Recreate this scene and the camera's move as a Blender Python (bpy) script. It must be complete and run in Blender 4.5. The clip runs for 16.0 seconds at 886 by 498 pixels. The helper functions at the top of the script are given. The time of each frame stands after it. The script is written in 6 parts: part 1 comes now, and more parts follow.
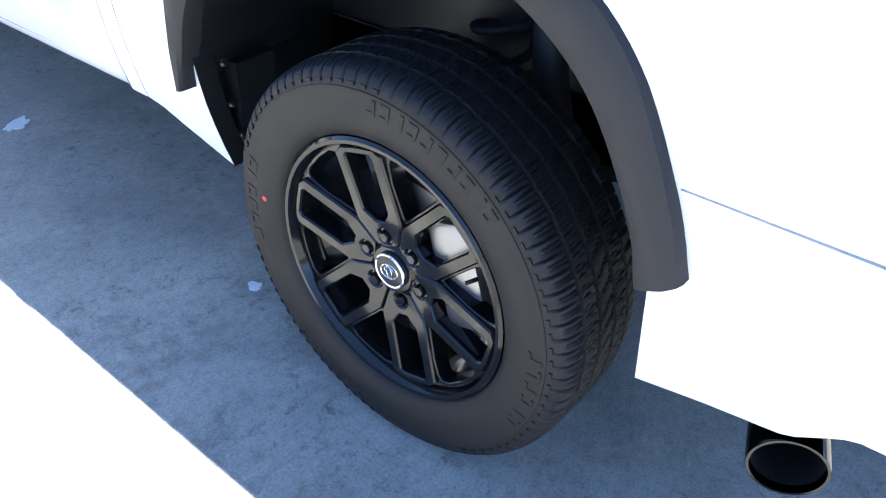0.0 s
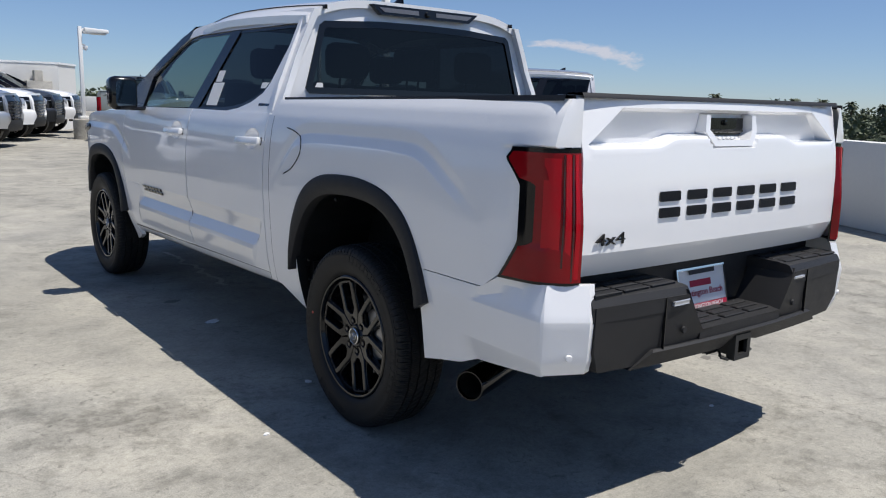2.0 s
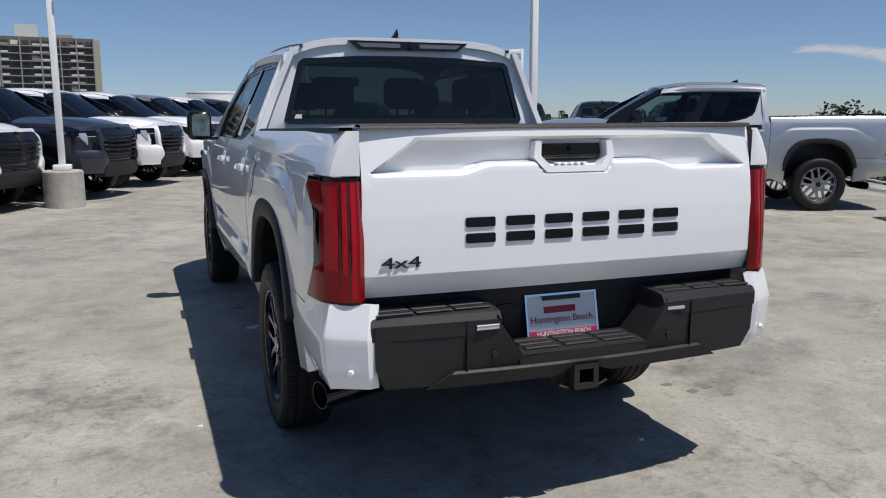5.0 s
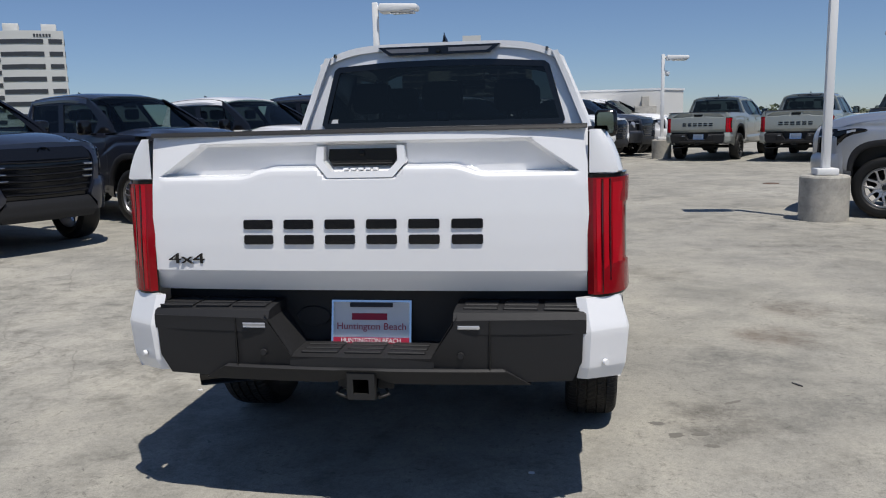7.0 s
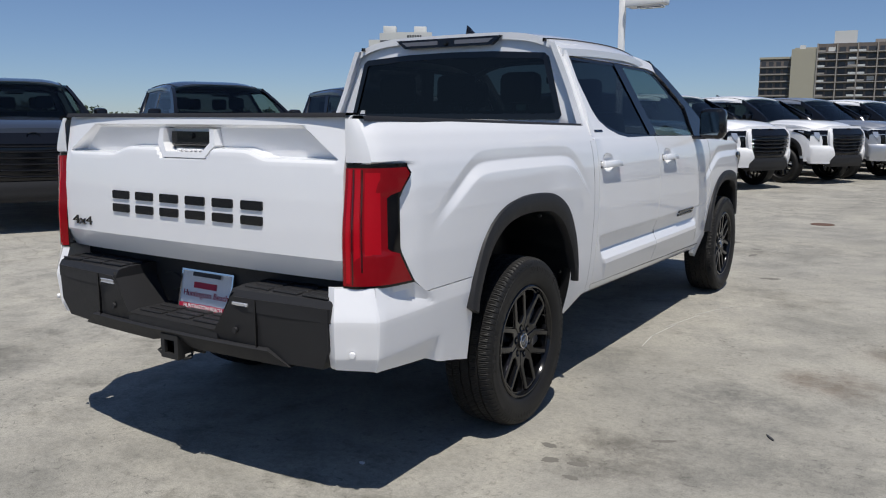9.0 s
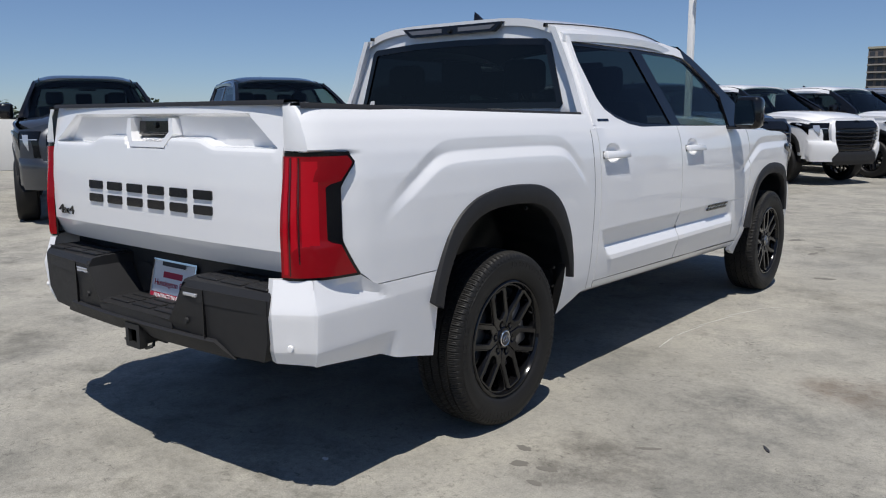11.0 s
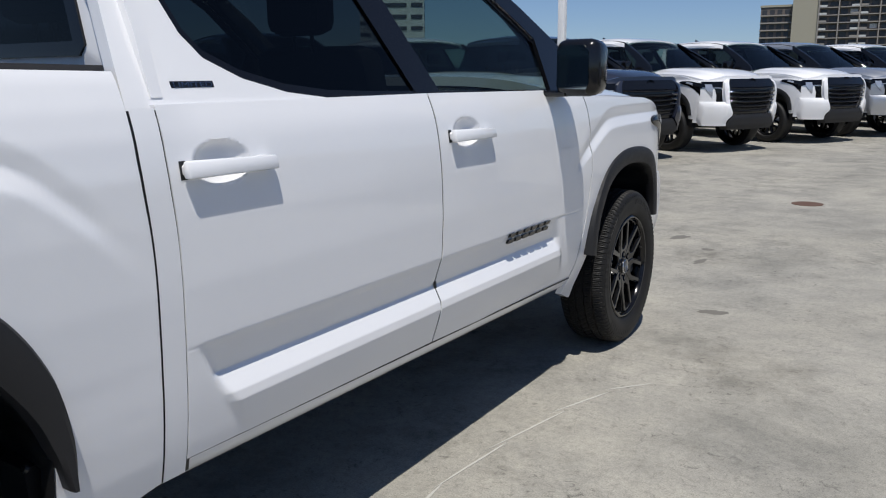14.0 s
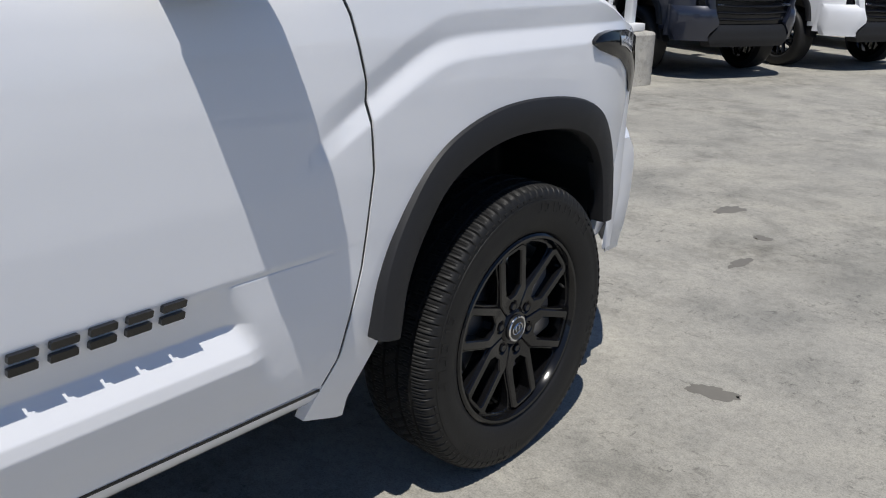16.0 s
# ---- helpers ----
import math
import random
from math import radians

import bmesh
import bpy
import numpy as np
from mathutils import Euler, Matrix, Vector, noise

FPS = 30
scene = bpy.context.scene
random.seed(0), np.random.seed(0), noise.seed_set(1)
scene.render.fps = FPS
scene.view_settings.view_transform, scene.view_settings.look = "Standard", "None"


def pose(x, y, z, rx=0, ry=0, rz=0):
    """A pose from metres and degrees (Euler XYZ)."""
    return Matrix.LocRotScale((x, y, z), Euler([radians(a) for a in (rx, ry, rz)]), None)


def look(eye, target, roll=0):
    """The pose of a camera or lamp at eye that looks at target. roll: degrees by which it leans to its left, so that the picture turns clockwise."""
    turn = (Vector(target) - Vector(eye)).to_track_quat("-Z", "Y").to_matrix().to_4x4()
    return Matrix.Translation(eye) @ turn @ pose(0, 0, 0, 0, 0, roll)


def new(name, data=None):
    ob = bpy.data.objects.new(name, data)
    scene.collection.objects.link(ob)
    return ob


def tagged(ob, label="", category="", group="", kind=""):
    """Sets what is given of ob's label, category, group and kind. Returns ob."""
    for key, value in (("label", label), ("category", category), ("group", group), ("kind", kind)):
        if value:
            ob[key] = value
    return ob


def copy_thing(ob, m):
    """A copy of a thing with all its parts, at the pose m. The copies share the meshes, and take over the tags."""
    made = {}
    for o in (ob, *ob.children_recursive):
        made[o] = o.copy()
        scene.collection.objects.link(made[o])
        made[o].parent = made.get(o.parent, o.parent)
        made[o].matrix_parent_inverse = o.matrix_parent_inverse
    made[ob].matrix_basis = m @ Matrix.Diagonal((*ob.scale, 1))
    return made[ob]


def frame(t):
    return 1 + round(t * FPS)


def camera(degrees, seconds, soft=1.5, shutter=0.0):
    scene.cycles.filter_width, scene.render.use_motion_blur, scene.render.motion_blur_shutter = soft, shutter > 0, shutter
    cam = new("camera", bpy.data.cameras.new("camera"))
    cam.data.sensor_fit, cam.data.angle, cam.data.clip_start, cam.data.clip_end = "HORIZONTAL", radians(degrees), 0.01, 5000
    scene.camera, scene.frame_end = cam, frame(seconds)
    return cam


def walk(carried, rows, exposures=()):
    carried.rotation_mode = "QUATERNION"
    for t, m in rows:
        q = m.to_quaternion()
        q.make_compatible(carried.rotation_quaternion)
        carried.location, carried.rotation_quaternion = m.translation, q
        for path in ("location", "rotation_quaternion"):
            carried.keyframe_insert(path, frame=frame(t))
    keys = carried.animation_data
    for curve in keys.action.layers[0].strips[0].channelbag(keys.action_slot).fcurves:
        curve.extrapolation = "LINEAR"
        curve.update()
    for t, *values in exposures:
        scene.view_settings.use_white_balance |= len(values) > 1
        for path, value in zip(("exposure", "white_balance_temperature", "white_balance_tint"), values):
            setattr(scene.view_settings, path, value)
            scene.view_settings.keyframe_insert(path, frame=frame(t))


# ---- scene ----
cam = camera(57.9, 16.0, 1.1)
PATH = [
    (0, (-1.776, -0.819, 1.316), (-0.544, 0.213, 0.125), 0.5),
    (0.5, (-2.042, -1.278, 1.323), (-0.775, 0.004, 0.457), 0.7),
    (1, (-2.284, -1.871, 1.367), (-1.013, -0.449, 0.766), 0.9),
    (1.5, (-2.541, -2.414, 1.37), (-1.296, -0.915, 0.922), 1.1),
    (2, (-2.747, -2.891, 1.427), (-1.528, -1.347, 1.065), 1.6),
    (2.5, (-2.833, -3.202, 1.459), (-1.636, -1.63, 1.147), 1.7),
    (3, (-2.839, -3.249, 1.459), (-1.663, -1.657, 1.17), 1.7),
    (3.5, (-2.756, -3.214, 1.471), (-1.628, -1.588, 1.184), 1.4),
    (4, (-2.474, -3.397, 1.471), (-1.432, -1.715, 1.178), 1.1),
    (4.2, (-2.303, -3.505, 1.5), (-1.312, -1.794, 1.196), 0.9),
    (6.3, (-0.071, -4.05, 1.498), (-0.023, -2.077, 1.17), -1.3),
    (6.5, (0.16, -4.085, 1.517), (0.108, -2.113, 1.189), -1.4),
    (7, (0.743, -4.018, 1.499), (0.44, -2.068, 1.176), -1.5),
    (7.5, (1.33, -3.983, 1.456), (0.799, -2.08, 1.149), -0.9),
    (8, (1.828, -3.793, 1.438), (1.088, -1.961, 1.126), -0.3),
    (8.5, (2.283, -3.561, 1.432), (1.36, -1.814, 1.122), 0.0),
    (8.7, (2.441, -3.46, 1.444), (1.453, -1.749, 1.131), 0.1),
    (10.8, (2.967, -2.943, 1.415), (1.712, -1.421, 1.091), -0.2),
    (11, (2.972, -2.933, 1.413), (1.726, -1.403, 1.084), -0.2),
    (11.5, (2.88, -2.749, 1.399), (1.679, -1.188, 1.052), 0.2),
    (12, (2.688, -2.367, 1.429), (1.536, -0.772, 1.069), 0.3),
    (12.5, (2.655, -1.912, 1.438), (1.546, -0.29, 1.068), 0.2),
    (13, (2.553, -1.413, 1.43), (1.469, 0.225, 1.049), -0.1),
    (13.5, (2.472, -0.853, 1.424), (1.407, 0.792, 1.024), -0.2),
    (14, (2.368, -0.278, 1.403), (1.31, 1.365, 0.977), -0.5),
    (14.5, (2.269, 0.301, 1.388), (1.212, 1.932, 0.917), -0.4),
    (15, (2.185, 0.901, 1.362), (1.104, 2.498, 0.834), -0.0),
    (15.5, (2.116, 1.484, 1.357), (0.974, 3.011, 0.752), 0.7),
    (16, (2.096, 2.061, 1.347), (0.864, 3.483, 0.67), 1.2),
]
EXPOSURES = [(0.0, 2.95, 6100, 10), (0.5, 1.62, 6050, 10), (1.0, 0.98, 6150, 10), (1.5, 0.62, 6350, 10), (2.2, 0.38, 6550, 10), (3.5, 0.26, 6600, 10), (7.0, 0.12, 6550, 10), (12.5, 0.15, 6480, 10), (13.5, 0.16, 6460, 10), (14.4, 0.05, 6440, 10), (15.2, 0.01, 6430, 10), (16.0, 0.13, 6400, 10)]
walk(cam, [(t, look(eye, target, roll)) for t, eye, target, roll in PATH], EXPOSURES)

# ---- world and light ----
SUN = Vector((0.25, -0.33, 1.0)).normalized()
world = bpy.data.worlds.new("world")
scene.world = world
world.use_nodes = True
wn = world.node_tree.nodes
sky = wn.new("ShaderNodeTexSky")
sky.sky_type, sky.sun_disc = "NISHITA", False
sky.sun_elevation = math.asin(SUN.z)
sky.sun_rotation = math.atan2(SUN.x, SUN.y)
sky.altitude, sky.air_density, sky.dust_density, sky.ozone_density = 1500, 0.85, 0.18, 1.8
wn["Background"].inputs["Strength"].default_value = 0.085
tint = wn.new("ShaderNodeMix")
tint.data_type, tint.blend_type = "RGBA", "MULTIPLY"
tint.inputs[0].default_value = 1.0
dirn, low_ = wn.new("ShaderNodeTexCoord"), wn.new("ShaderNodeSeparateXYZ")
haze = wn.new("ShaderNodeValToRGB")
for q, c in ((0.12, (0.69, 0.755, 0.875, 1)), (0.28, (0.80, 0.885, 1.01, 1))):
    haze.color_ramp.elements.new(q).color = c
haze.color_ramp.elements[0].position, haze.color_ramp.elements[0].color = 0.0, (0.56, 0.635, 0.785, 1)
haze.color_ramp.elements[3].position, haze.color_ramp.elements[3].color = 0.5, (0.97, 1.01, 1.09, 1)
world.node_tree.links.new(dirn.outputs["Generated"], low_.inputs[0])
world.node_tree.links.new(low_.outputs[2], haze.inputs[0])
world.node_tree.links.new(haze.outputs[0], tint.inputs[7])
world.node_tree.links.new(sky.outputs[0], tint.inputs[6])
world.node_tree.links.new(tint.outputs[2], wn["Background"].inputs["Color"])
sun = new("sun", bpy.data.lights.new("sun", "SUN"))
sun.data.energy, sun.data.angle, sun.data.color = 3.9, radians(0.53), (1.0, 0.96, 0.90)
sun.matrix_world = look(SUN * 30, (0, 0, 0))


# ---- materials ----
def material(name):
    m = bpy.data.materials.new(name)
    m.use_nodes = True
    n = m.node_tree.nodes
    return m, n, m.node_tree.links, n["Principled BSDF"]


def ramp_of(n, stops):
    r = n.new("ShaderNodeValToRGB")
    while len(r.color_ramp.elements) < len(stops):
        r.color_ramp.elements.new(0.5)
    for e, (p, c) in zip(r.color_ramp.elements, stops):
        e.position, e.color = p, (*c, 1)
    return r


def noise_of(n, l, scale, detail=4, rough=0.55, distort=0.0, coord=None):
    t = n.new("ShaderNodeTexNoise")
    t.inputs["Scale"].default_value, t.inputs["Detail"].default_value = scale, detail
    t.inputs["Roughness"].default_value, t.inputs["Distortion"].default_value = rough, distort
    if coord is None:
        coord = n.new("ShaderNodeTexCoord").outputs["Object"]
    l.new(coord, t.inputs["Vector"])
    return t


def mix_of(n, l, a, b, f, mode="MIX"):
    m = n.new("ShaderNodeMix")
    m.data_type, m.blend_type = "RGBA", mode
    for sock, v in ((m.inputs[0], f), (m.inputs[6], a), (m.inputs[7], b)):
        if isinstance(v, (int, float)):
            sock.default_value = v
        elif isinstance(v, tuple):
            sock.default_value = (*v, 1)
        else:
            l.new(v, sock)
    return m.outputs[2]


def bump_of(n, l, b, height, strength, dist):
    k = n.new("ShaderNodeBump")
    k.inputs["Strength"].default_value, k.inputs["Distance"].default_value = strength, dist
    l.new(height, k.inputs["Height"])
    l.new(k.outputs[0], b.inputs["Normal"])


def simple(name, color, rough=0.5, metal=0.0, spread=0.12, scale=30.0, bump=0.0, coat=0.0, spec=0.5):
    """A surface with a fine and a coarse variation of colour and gloss."""
    m, n, l, b = material(name)
    co = n.new("ShaderNodeTexCoord").outputs["Object"]
    fine, coarse = noise_of(n, l, scale, 5, coord=co), noise_of(n, l, scale * 0.07, 3, coord=co)
    dark = tuple(c * (1 - spread) for c in color)
    light = tuple(min(1, c * (1 + spread)) for c in color)
    c1 = mix_of(n, l, dark, light, fine.outputs["Fac"])
    c2 = mix_of(n, l, c1, color, coarse.outputs["Fac"])
    l.new(c2, b.inputs["Base Color"])
    r = n.new("ShaderNodeMapRange")
    r.inputs[3].default_value, r.inputs[4].default_value = max(0.02, rough - 0.08), min(1, rough + 0.08)
    l.new(coarse.outputs["Fac"], r.inputs[0])
    l.new(r.outputs[0], b.inputs["Roughness"])
    b.inputs["Metallic"].default_value = metal
    b.inputs["Coat Weight"].default_value = coat
    b.inputs["Coat Roughness"].default_value = 0.04
    b.inputs["Specular IOR Level"].default_value = spec
    if bump:
        bump_of(n, l, b, fine.outputs["Fac"], bump, 0.002)
    return m


def paint(name, color, metal=0.0, rough=0.38):
    m, n, l, b = material(name)
    co = n.new("ShaderNodeTexCoord").outputs["Object"]
    dust, flake = noise_of(n, l, 2.3, 6, coord=co), noise_of(n, l, 900, 1, coord=co)
    c = mix_of(n, l, color, tuple(0.94 * x + 0.012 for x in color), dust.outputs["Fac"])
    c = mix_of(n, l, c, tuple(min(1, x * 1.25 + 0.01) for x in color), flake.outputs["Fac"]) if metal else c
    l.new(c, b.inputs["Base Color"])
    b.inputs["Metallic"].default_value, b.inputs["Roughness"].default_value = metal, rough
    b.inputs["Coat Weight"].default_value, b.inputs["Coat Roughness"].default_value = 1.0, 0.03
    return m


def glass(name, tint, gloss=0.02):
    """A thin pane: clear tinted glass that shines more at a grazing view."""
    m = bpy.data.materials.new(name)
    m.use_nodes = True
    n, l = m.node_tree.nodes, m.node_tree.links
    n.remove(n["Principled BSDF"])
    tr, gl = n.new("ShaderNodeBsdfTransparent"), n.new("ShaderNodeBsdfGlossy")
    lw, mx = n.new("ShaderNodeLayerWeight"), n.new("ShaderNodeMixShader")
    pw, ma = n.new("ShaderNodeMath"), n.new("ShaderNodeMath")
    tr.inputs["Color"].default_value = (*tint, 1)
    gl.inputs["Roughness"].default_value = gloss
    lw.inputs["Blend"].default_value = 0.5
    pw.operation, ma.operation = "POWER", "MULTIPLY_ADD"
    pw.inputs[1].default_value = 5.5
    ma.inputs[1].default_value, ma.inputs[2].default_value = 0.80, 0.035
    l.new(lw.outputs["Facing"], pw.inputs[0])
    l.new(pw.outputs[0], ma.inputs[0])
    l.new(ma.outputs[0], mx.inputs[0])
    l.new(tr.outputs[0], mx.inputs[1])
    l.new(gl.outputs[0], mx.inputs[2])
    l.new(mx.outputs[0], n["Material Output"].inputs["Surface"])
    return m


def concrete(name, base, blotch, size=1.0, cracks=0.0, stains=()):
    """Sun-bleached slab: cloudy grey and beige patches, dark grimy mottling, pale scuffs, grit, hair cracks."""
    m, n, l, b = material(name)
    co = n.new("ShaderNodeTexCoord").outputs["Object"]
    def layer(tex, stops, c, f, mode="MULTIPLY"):
        r = ramp_of(n, stops)
        l.new(tex, r.inputs[0])
        return mix_of(n, l, c, r.outputs[0], f, mode)
    broad = noise_of(n, l, 0.28 * size, 5, 0.55, 0.6, co).outputs["Fac"]
    hue = noise_of(n, l, 0.55 * size, 4, 0.6, 0.3, co).outputs["Color"]
    cloud = noise_of(n, l, 1.25 * size, 9, 0.70, 0.25, co).outputs["Fac"]
    mott = noise_of(n, l, 4.5 * size, 10, 0.74, 0.15, co).outputs["Fac"]
    where = noise_of(n, l, 0.42 * size, 4, 0.6, 0.8, co).outputs["Fac"]
    spots = noise_of(n, l, 2.3 * size, 6, 0.62, 0.2, co).outputs["Fac"]
    scuff = noise_of(n, l, 9.0 * size, 8, 0.8, 0.6, co).outputs["Fac"]
    grit = noise_of(n, l, 150, 4, 0.75, 0, co).outputs["Fac"]
    grey = tuple(0.5 * (x + sum(base) / 3) for x in base)
    c = mix_of(n, l, base, grey, hue)
    c = layer(broad, [(0.33, (blotch,) * 3), (0.62, (1.06,) * 3)], c, 0.8)
    c = layer(cloud, [(0.34, (0.66, 0.67, 0.68)), (0.50, (0.97, 0.97, 0.97)), (0.68, (1.20, 1.19, 1.16))], c, 0.85)
    # grime gathers in some places only
    gate = ramp_of(n, [(0.44, (0.15,) * 3), (0.60, (1.0,) * 3)])
    l.new(where, gate.inputs[0])
    c = layer(mott, [(0.34, (0.58, 0.58, 0.57)), (0.52, (1, 1, 1))], c, gate.outputs[0])
    c = layer(mott, [(0.52, (1, 1, 1)), (0.72, (1.16, 1.15, 1.12))], c, 0.55)
    c = layer(spots, [(0.27, (0.42, 0.40, 0.37)), (0.31, (1, 1, 1))], c, 0.75)
    c = layer(scuff, [(0.66, (1, 1, 1)), (0.74, (1.22, 1.21, 1.18))], c, 0.8)
    c = layer(grit, [(0.28, (0.62, 0.62, 0.62)), (0.50, (1.0, 1.0, 1.0)), (0.74, (1.24, 1.24, 1.22))], c, 1.0)
    mid = noise_of(n, l, 38 * size, 5, 0.7, 0, co).outputs["Fac"]
    c = layer(mid, [(0.30, (0.74, 0.74, 0.73)), (0.50, (1, 1, 1)), (0.72, (1.15, 1.15, 1.13))], c, 0.75)
    gate3 = ramp_of(n, [(0.42, (0.10,) * 3), (0.60, (1.0,) * 3)])
    l.new(spots, gate3.inputs[0])
    fleck = noise_of(n, l, 21 * size, 7, 0.78, 0.9, co).outputs["Fac"]
    c = layer(fleck, [(0.36, (0.50, 0.50, 0.50)), (0.45, (1, 1, 1))], c, gate3.outputs[0])
    c = layer(fleck, [(0.58, (1, 1, 1)), (0.66, (1.20, 1.19, 1.16))], c, gate.outputs[0])
    # old soaked-in stains, each a soft patch broken up by the grain of the slab
    for x, y, r, tone, depth in stains:
        vd = n.new("ShaderNodeVectorMath")
        vd.operation = "DISTANCE"
        vd.inputs[1].default_value = (x, y, 0)
        l.new(co, vd.inputs[0])
        ad = n.new("ShaderNodeMath")
        ad.operation = "MULTIPLY_ADD"
        ad.inputs[1].default_value, ad.inputs[2].default_value = 1.9 * r, -0.95 * r
        l.new(cloud, ad.inputs[0])
        sm = n.new("ShaderNodeMath")
        sm.operation = "ADD"
        l.new(vd.outputs["Value"], sm.inputs[0])
        l.new(ad.outputs[0], sm.inputs[1])
        mr = n.new("ShaderNodeMapRange")
        mr.interpolation_type = "SMOOTHSTEP"
        mr.inputs[1].default_value, mr.inputs[2].default_value, mr.inputs[3].default_value, mr.inputs[4].default_value = r, 0.25 * r, 0.0, depth
        l.new(sm.outputs[0], mr.inputs[0])
        br = n.new("ShaderNodeMath")
        br.operation = "MULTIPLY"
        rr = ramp_of(n, [(0.42, (1, 1, 1)), (0.60, (0.25, 0.25, 0.25))])
        l.new(mott, rr.inputs[0])
        l.new(mr.outputs[0], br.inputs[0])
        l.new(rr.outputs[0], br.inputs[1])
        c = mix_of(n, l, c, tone, br.outputs[0], "MULTIPLY")
    if cracks:
        warp = noise_of(n, l, 1.3, 6, 0.7, 0, co).outputs["Color"]
        mixv = mix_of(n, l, co, warp, 0.28, "ADD")
        v = n.new("ShaderNodeTexVoronoi")
        v.feature = "DISTANCE_TO_EDGE"
        v.inputs["Scale"].default_value = 0.55
        l.new(mixv, v.inputs["Vector"])
        r = ramp_of(n, [(0.0, (0.62, 0.61, 0.60)), (0.0045, (1, 1, 1))])
        l.new(v.outputs["Distance"], r.inputs[0])
        gate2 = ramp_of(n, [(0.50, (0,) * 3), (0.62, (cracks,) * 3)])
        l.new(broad, gate2.inputs[0])
        c = mix_of(n, l, c, r.outputs[0], gate2.outputs[0], "MULTIPLY")
    l.new(c, b.inputs["Base Color"])
    b.inputs["Roughness"].default_value = 0.85
    b.inputs["Specular IOR Level"].default_value = 0.3
    h = mix_of(n, l, grit, mott, 0.35)
    bump_of(n, l, b, h, 0.35, 0.004)
    return m


WHITE = paint("white_paint", (0.84, 0.84, 0.845))
NAVY = paint("navy_paint", (0.006, 0.009, 0.022), 0.15)
GREY = paint("dark_grey_paint", (0.040, 0.043, 0.050), 0.6)
BLACK = paint("black_paint", (0.008, 0.008, 0.009))
SILVER = paint("silver_paint", (0.42, 0.43, 0.45), 0.75)
SAGE = paint("grey_green_paint", (0.27, 0.285, 0.26), 0.25)
PLASTIC = simple("textured_black_plastic", (0.021, 0.021, 0.0222), 0.52, 0, 0.25, 400, 0.25, 0, 0.28)
TRIM = simple("gloss_black_trim", (0.006, 0.006, 0.007), 0.12)
RUBBER = simple("tyre_rubber", (0.0125, 0.0122, 0.0119), 0.55, 0, 0.3, 120, 0.2, 0, 0.28)
LINER = simple("wheel_liner", (0.012, 0.012, 0.0125), 0.36, 0, 0.3, 60, 0.15, 0, 0.5)
RIM = simple("black_alloy", (0.0055, 0.0055, 0.006), 0.12, 0.0, 0.1, 60, 0, 0.15, 0.34)
ALLOY = simple("machined_alloy", (0.55, 0.55, 0.56), 0.25, 0.9, 0.06, 60)
STEEL = simple("brake_steel", (0.30, 0.30, 0.31), 0.35, 0.9, 0.15, 50)
CHROME = simple("chrome", (0.75, 0.75, 0.76), 0.07, 1.0, 0.03, 40)
DARKCHROME = simple("black_chrome", (0.05, 0.05, 0.052), 0.08, 1.0, 0.1, 40)
CAP = simple("cap_face", (0.012, 0.012, 0.013), 0.3)
FRAME = simple("chassis_black", (0.014, 0.014, 0.014), 0.6, 0, 0.3, 20, 0.1)
PRIVACY = glass("privacy_glass", (0.075, 0.086, 0.094))
CLEAR = glass("door_glass", (0.42, 0.50, 0.49))
SEAT = simple("seat_cloth", (0.030, 0.030, 0.032), 0.8, 0, 0.25, 90, 0.2)
HEADLINER = simple("headliner", (0.20, 0.195, 0.19), 0.9, 0, 0.1, 90)
REDLENS = simple("red_lens", (0.23, 0.002, 0.006), 0.16, 0, 0.22, 25, 0, 0.25, 0.2)
BRIGHTRED = simple("bright_red_lens", (0.43, 0.003, 0.011), 0.16, 0, 0.22, 25, 0, 0.25, 0.2)
DEEPRED = simple("deep_red_lens", (0.045, 0.001, 0.002), 0.22, 0, 0.22, 25, 0, 1.0, 0.2)
SMOKED = simple("smoked_lens", (0.004, 0.004, 0.0045), 0.06, 0, 0.1, 30, 0, 0.0, 0.4)
LAMPLENS = simple("clear_lamp", (0.55, 0.56, 0.58), 0.12, 0.5, 0.25, 60, 0, 1.0)
RIBBED = simple("ribbed_lens", (0.16, 0.16, 0.17), 0.15, 0.2, 0.5, 140)
AMBER = simple("amber_reflector", (0.5, 0.06, 0.02), 0.2, 0, 0.1, 30)
MIRROR = simple("mirror_silver", (0.26, 0.30, 0.295), 0.02, 1.0, 0.01, 10)
PAPER = simple("paper", (0.72, 0.72, 0.72), 0.8, 0, 0.06, 40)
INK = simple("dark_ink", (0.03, 0.03, 0.035), 0.7)
CRIMSON = simple("crimson_ink", (0.35, 0.01, 0.04), 0.6)
# (x, y, radius, tone, depth)
STAINS = [(2.09, 1.45, 0.36, (0.66, 0.58, 0.53), 0.85), (2.45, 2.2, 0.40, (0.55, 0.50, 0.47), 0.7), (1.42, -0.10, 0.42, (0.42, 0.41, 0.40), 0.8), (1.84, 0.95, 0.45, (0.55, 0.56, 0.57), 0.8), (2.15, 0.15, 0.5, (0.62, 0.63, 0.64), 0.7),
          (-1.75, 0.55, 0.45, (0.55, 0.54, 0.52), 0.7), (-2.3, -0.9, 0.6, (0.6, 0.6, 0.59), 0.7), (0.8, 5.9, 0.35, (0.6, 0.59, 0.56), 0.6), (1.6, 3.6, 0.5, (0.68, 0.67, 0.65), 0.7), (-0.6, -2.6, 0.7, (0.66, 0.65, 0.62), 0.6)]
DECK = concrete("deck_concrete", (0.356, 0.336, 0.282), 0.78, 1.0, 0.8, STAINS)
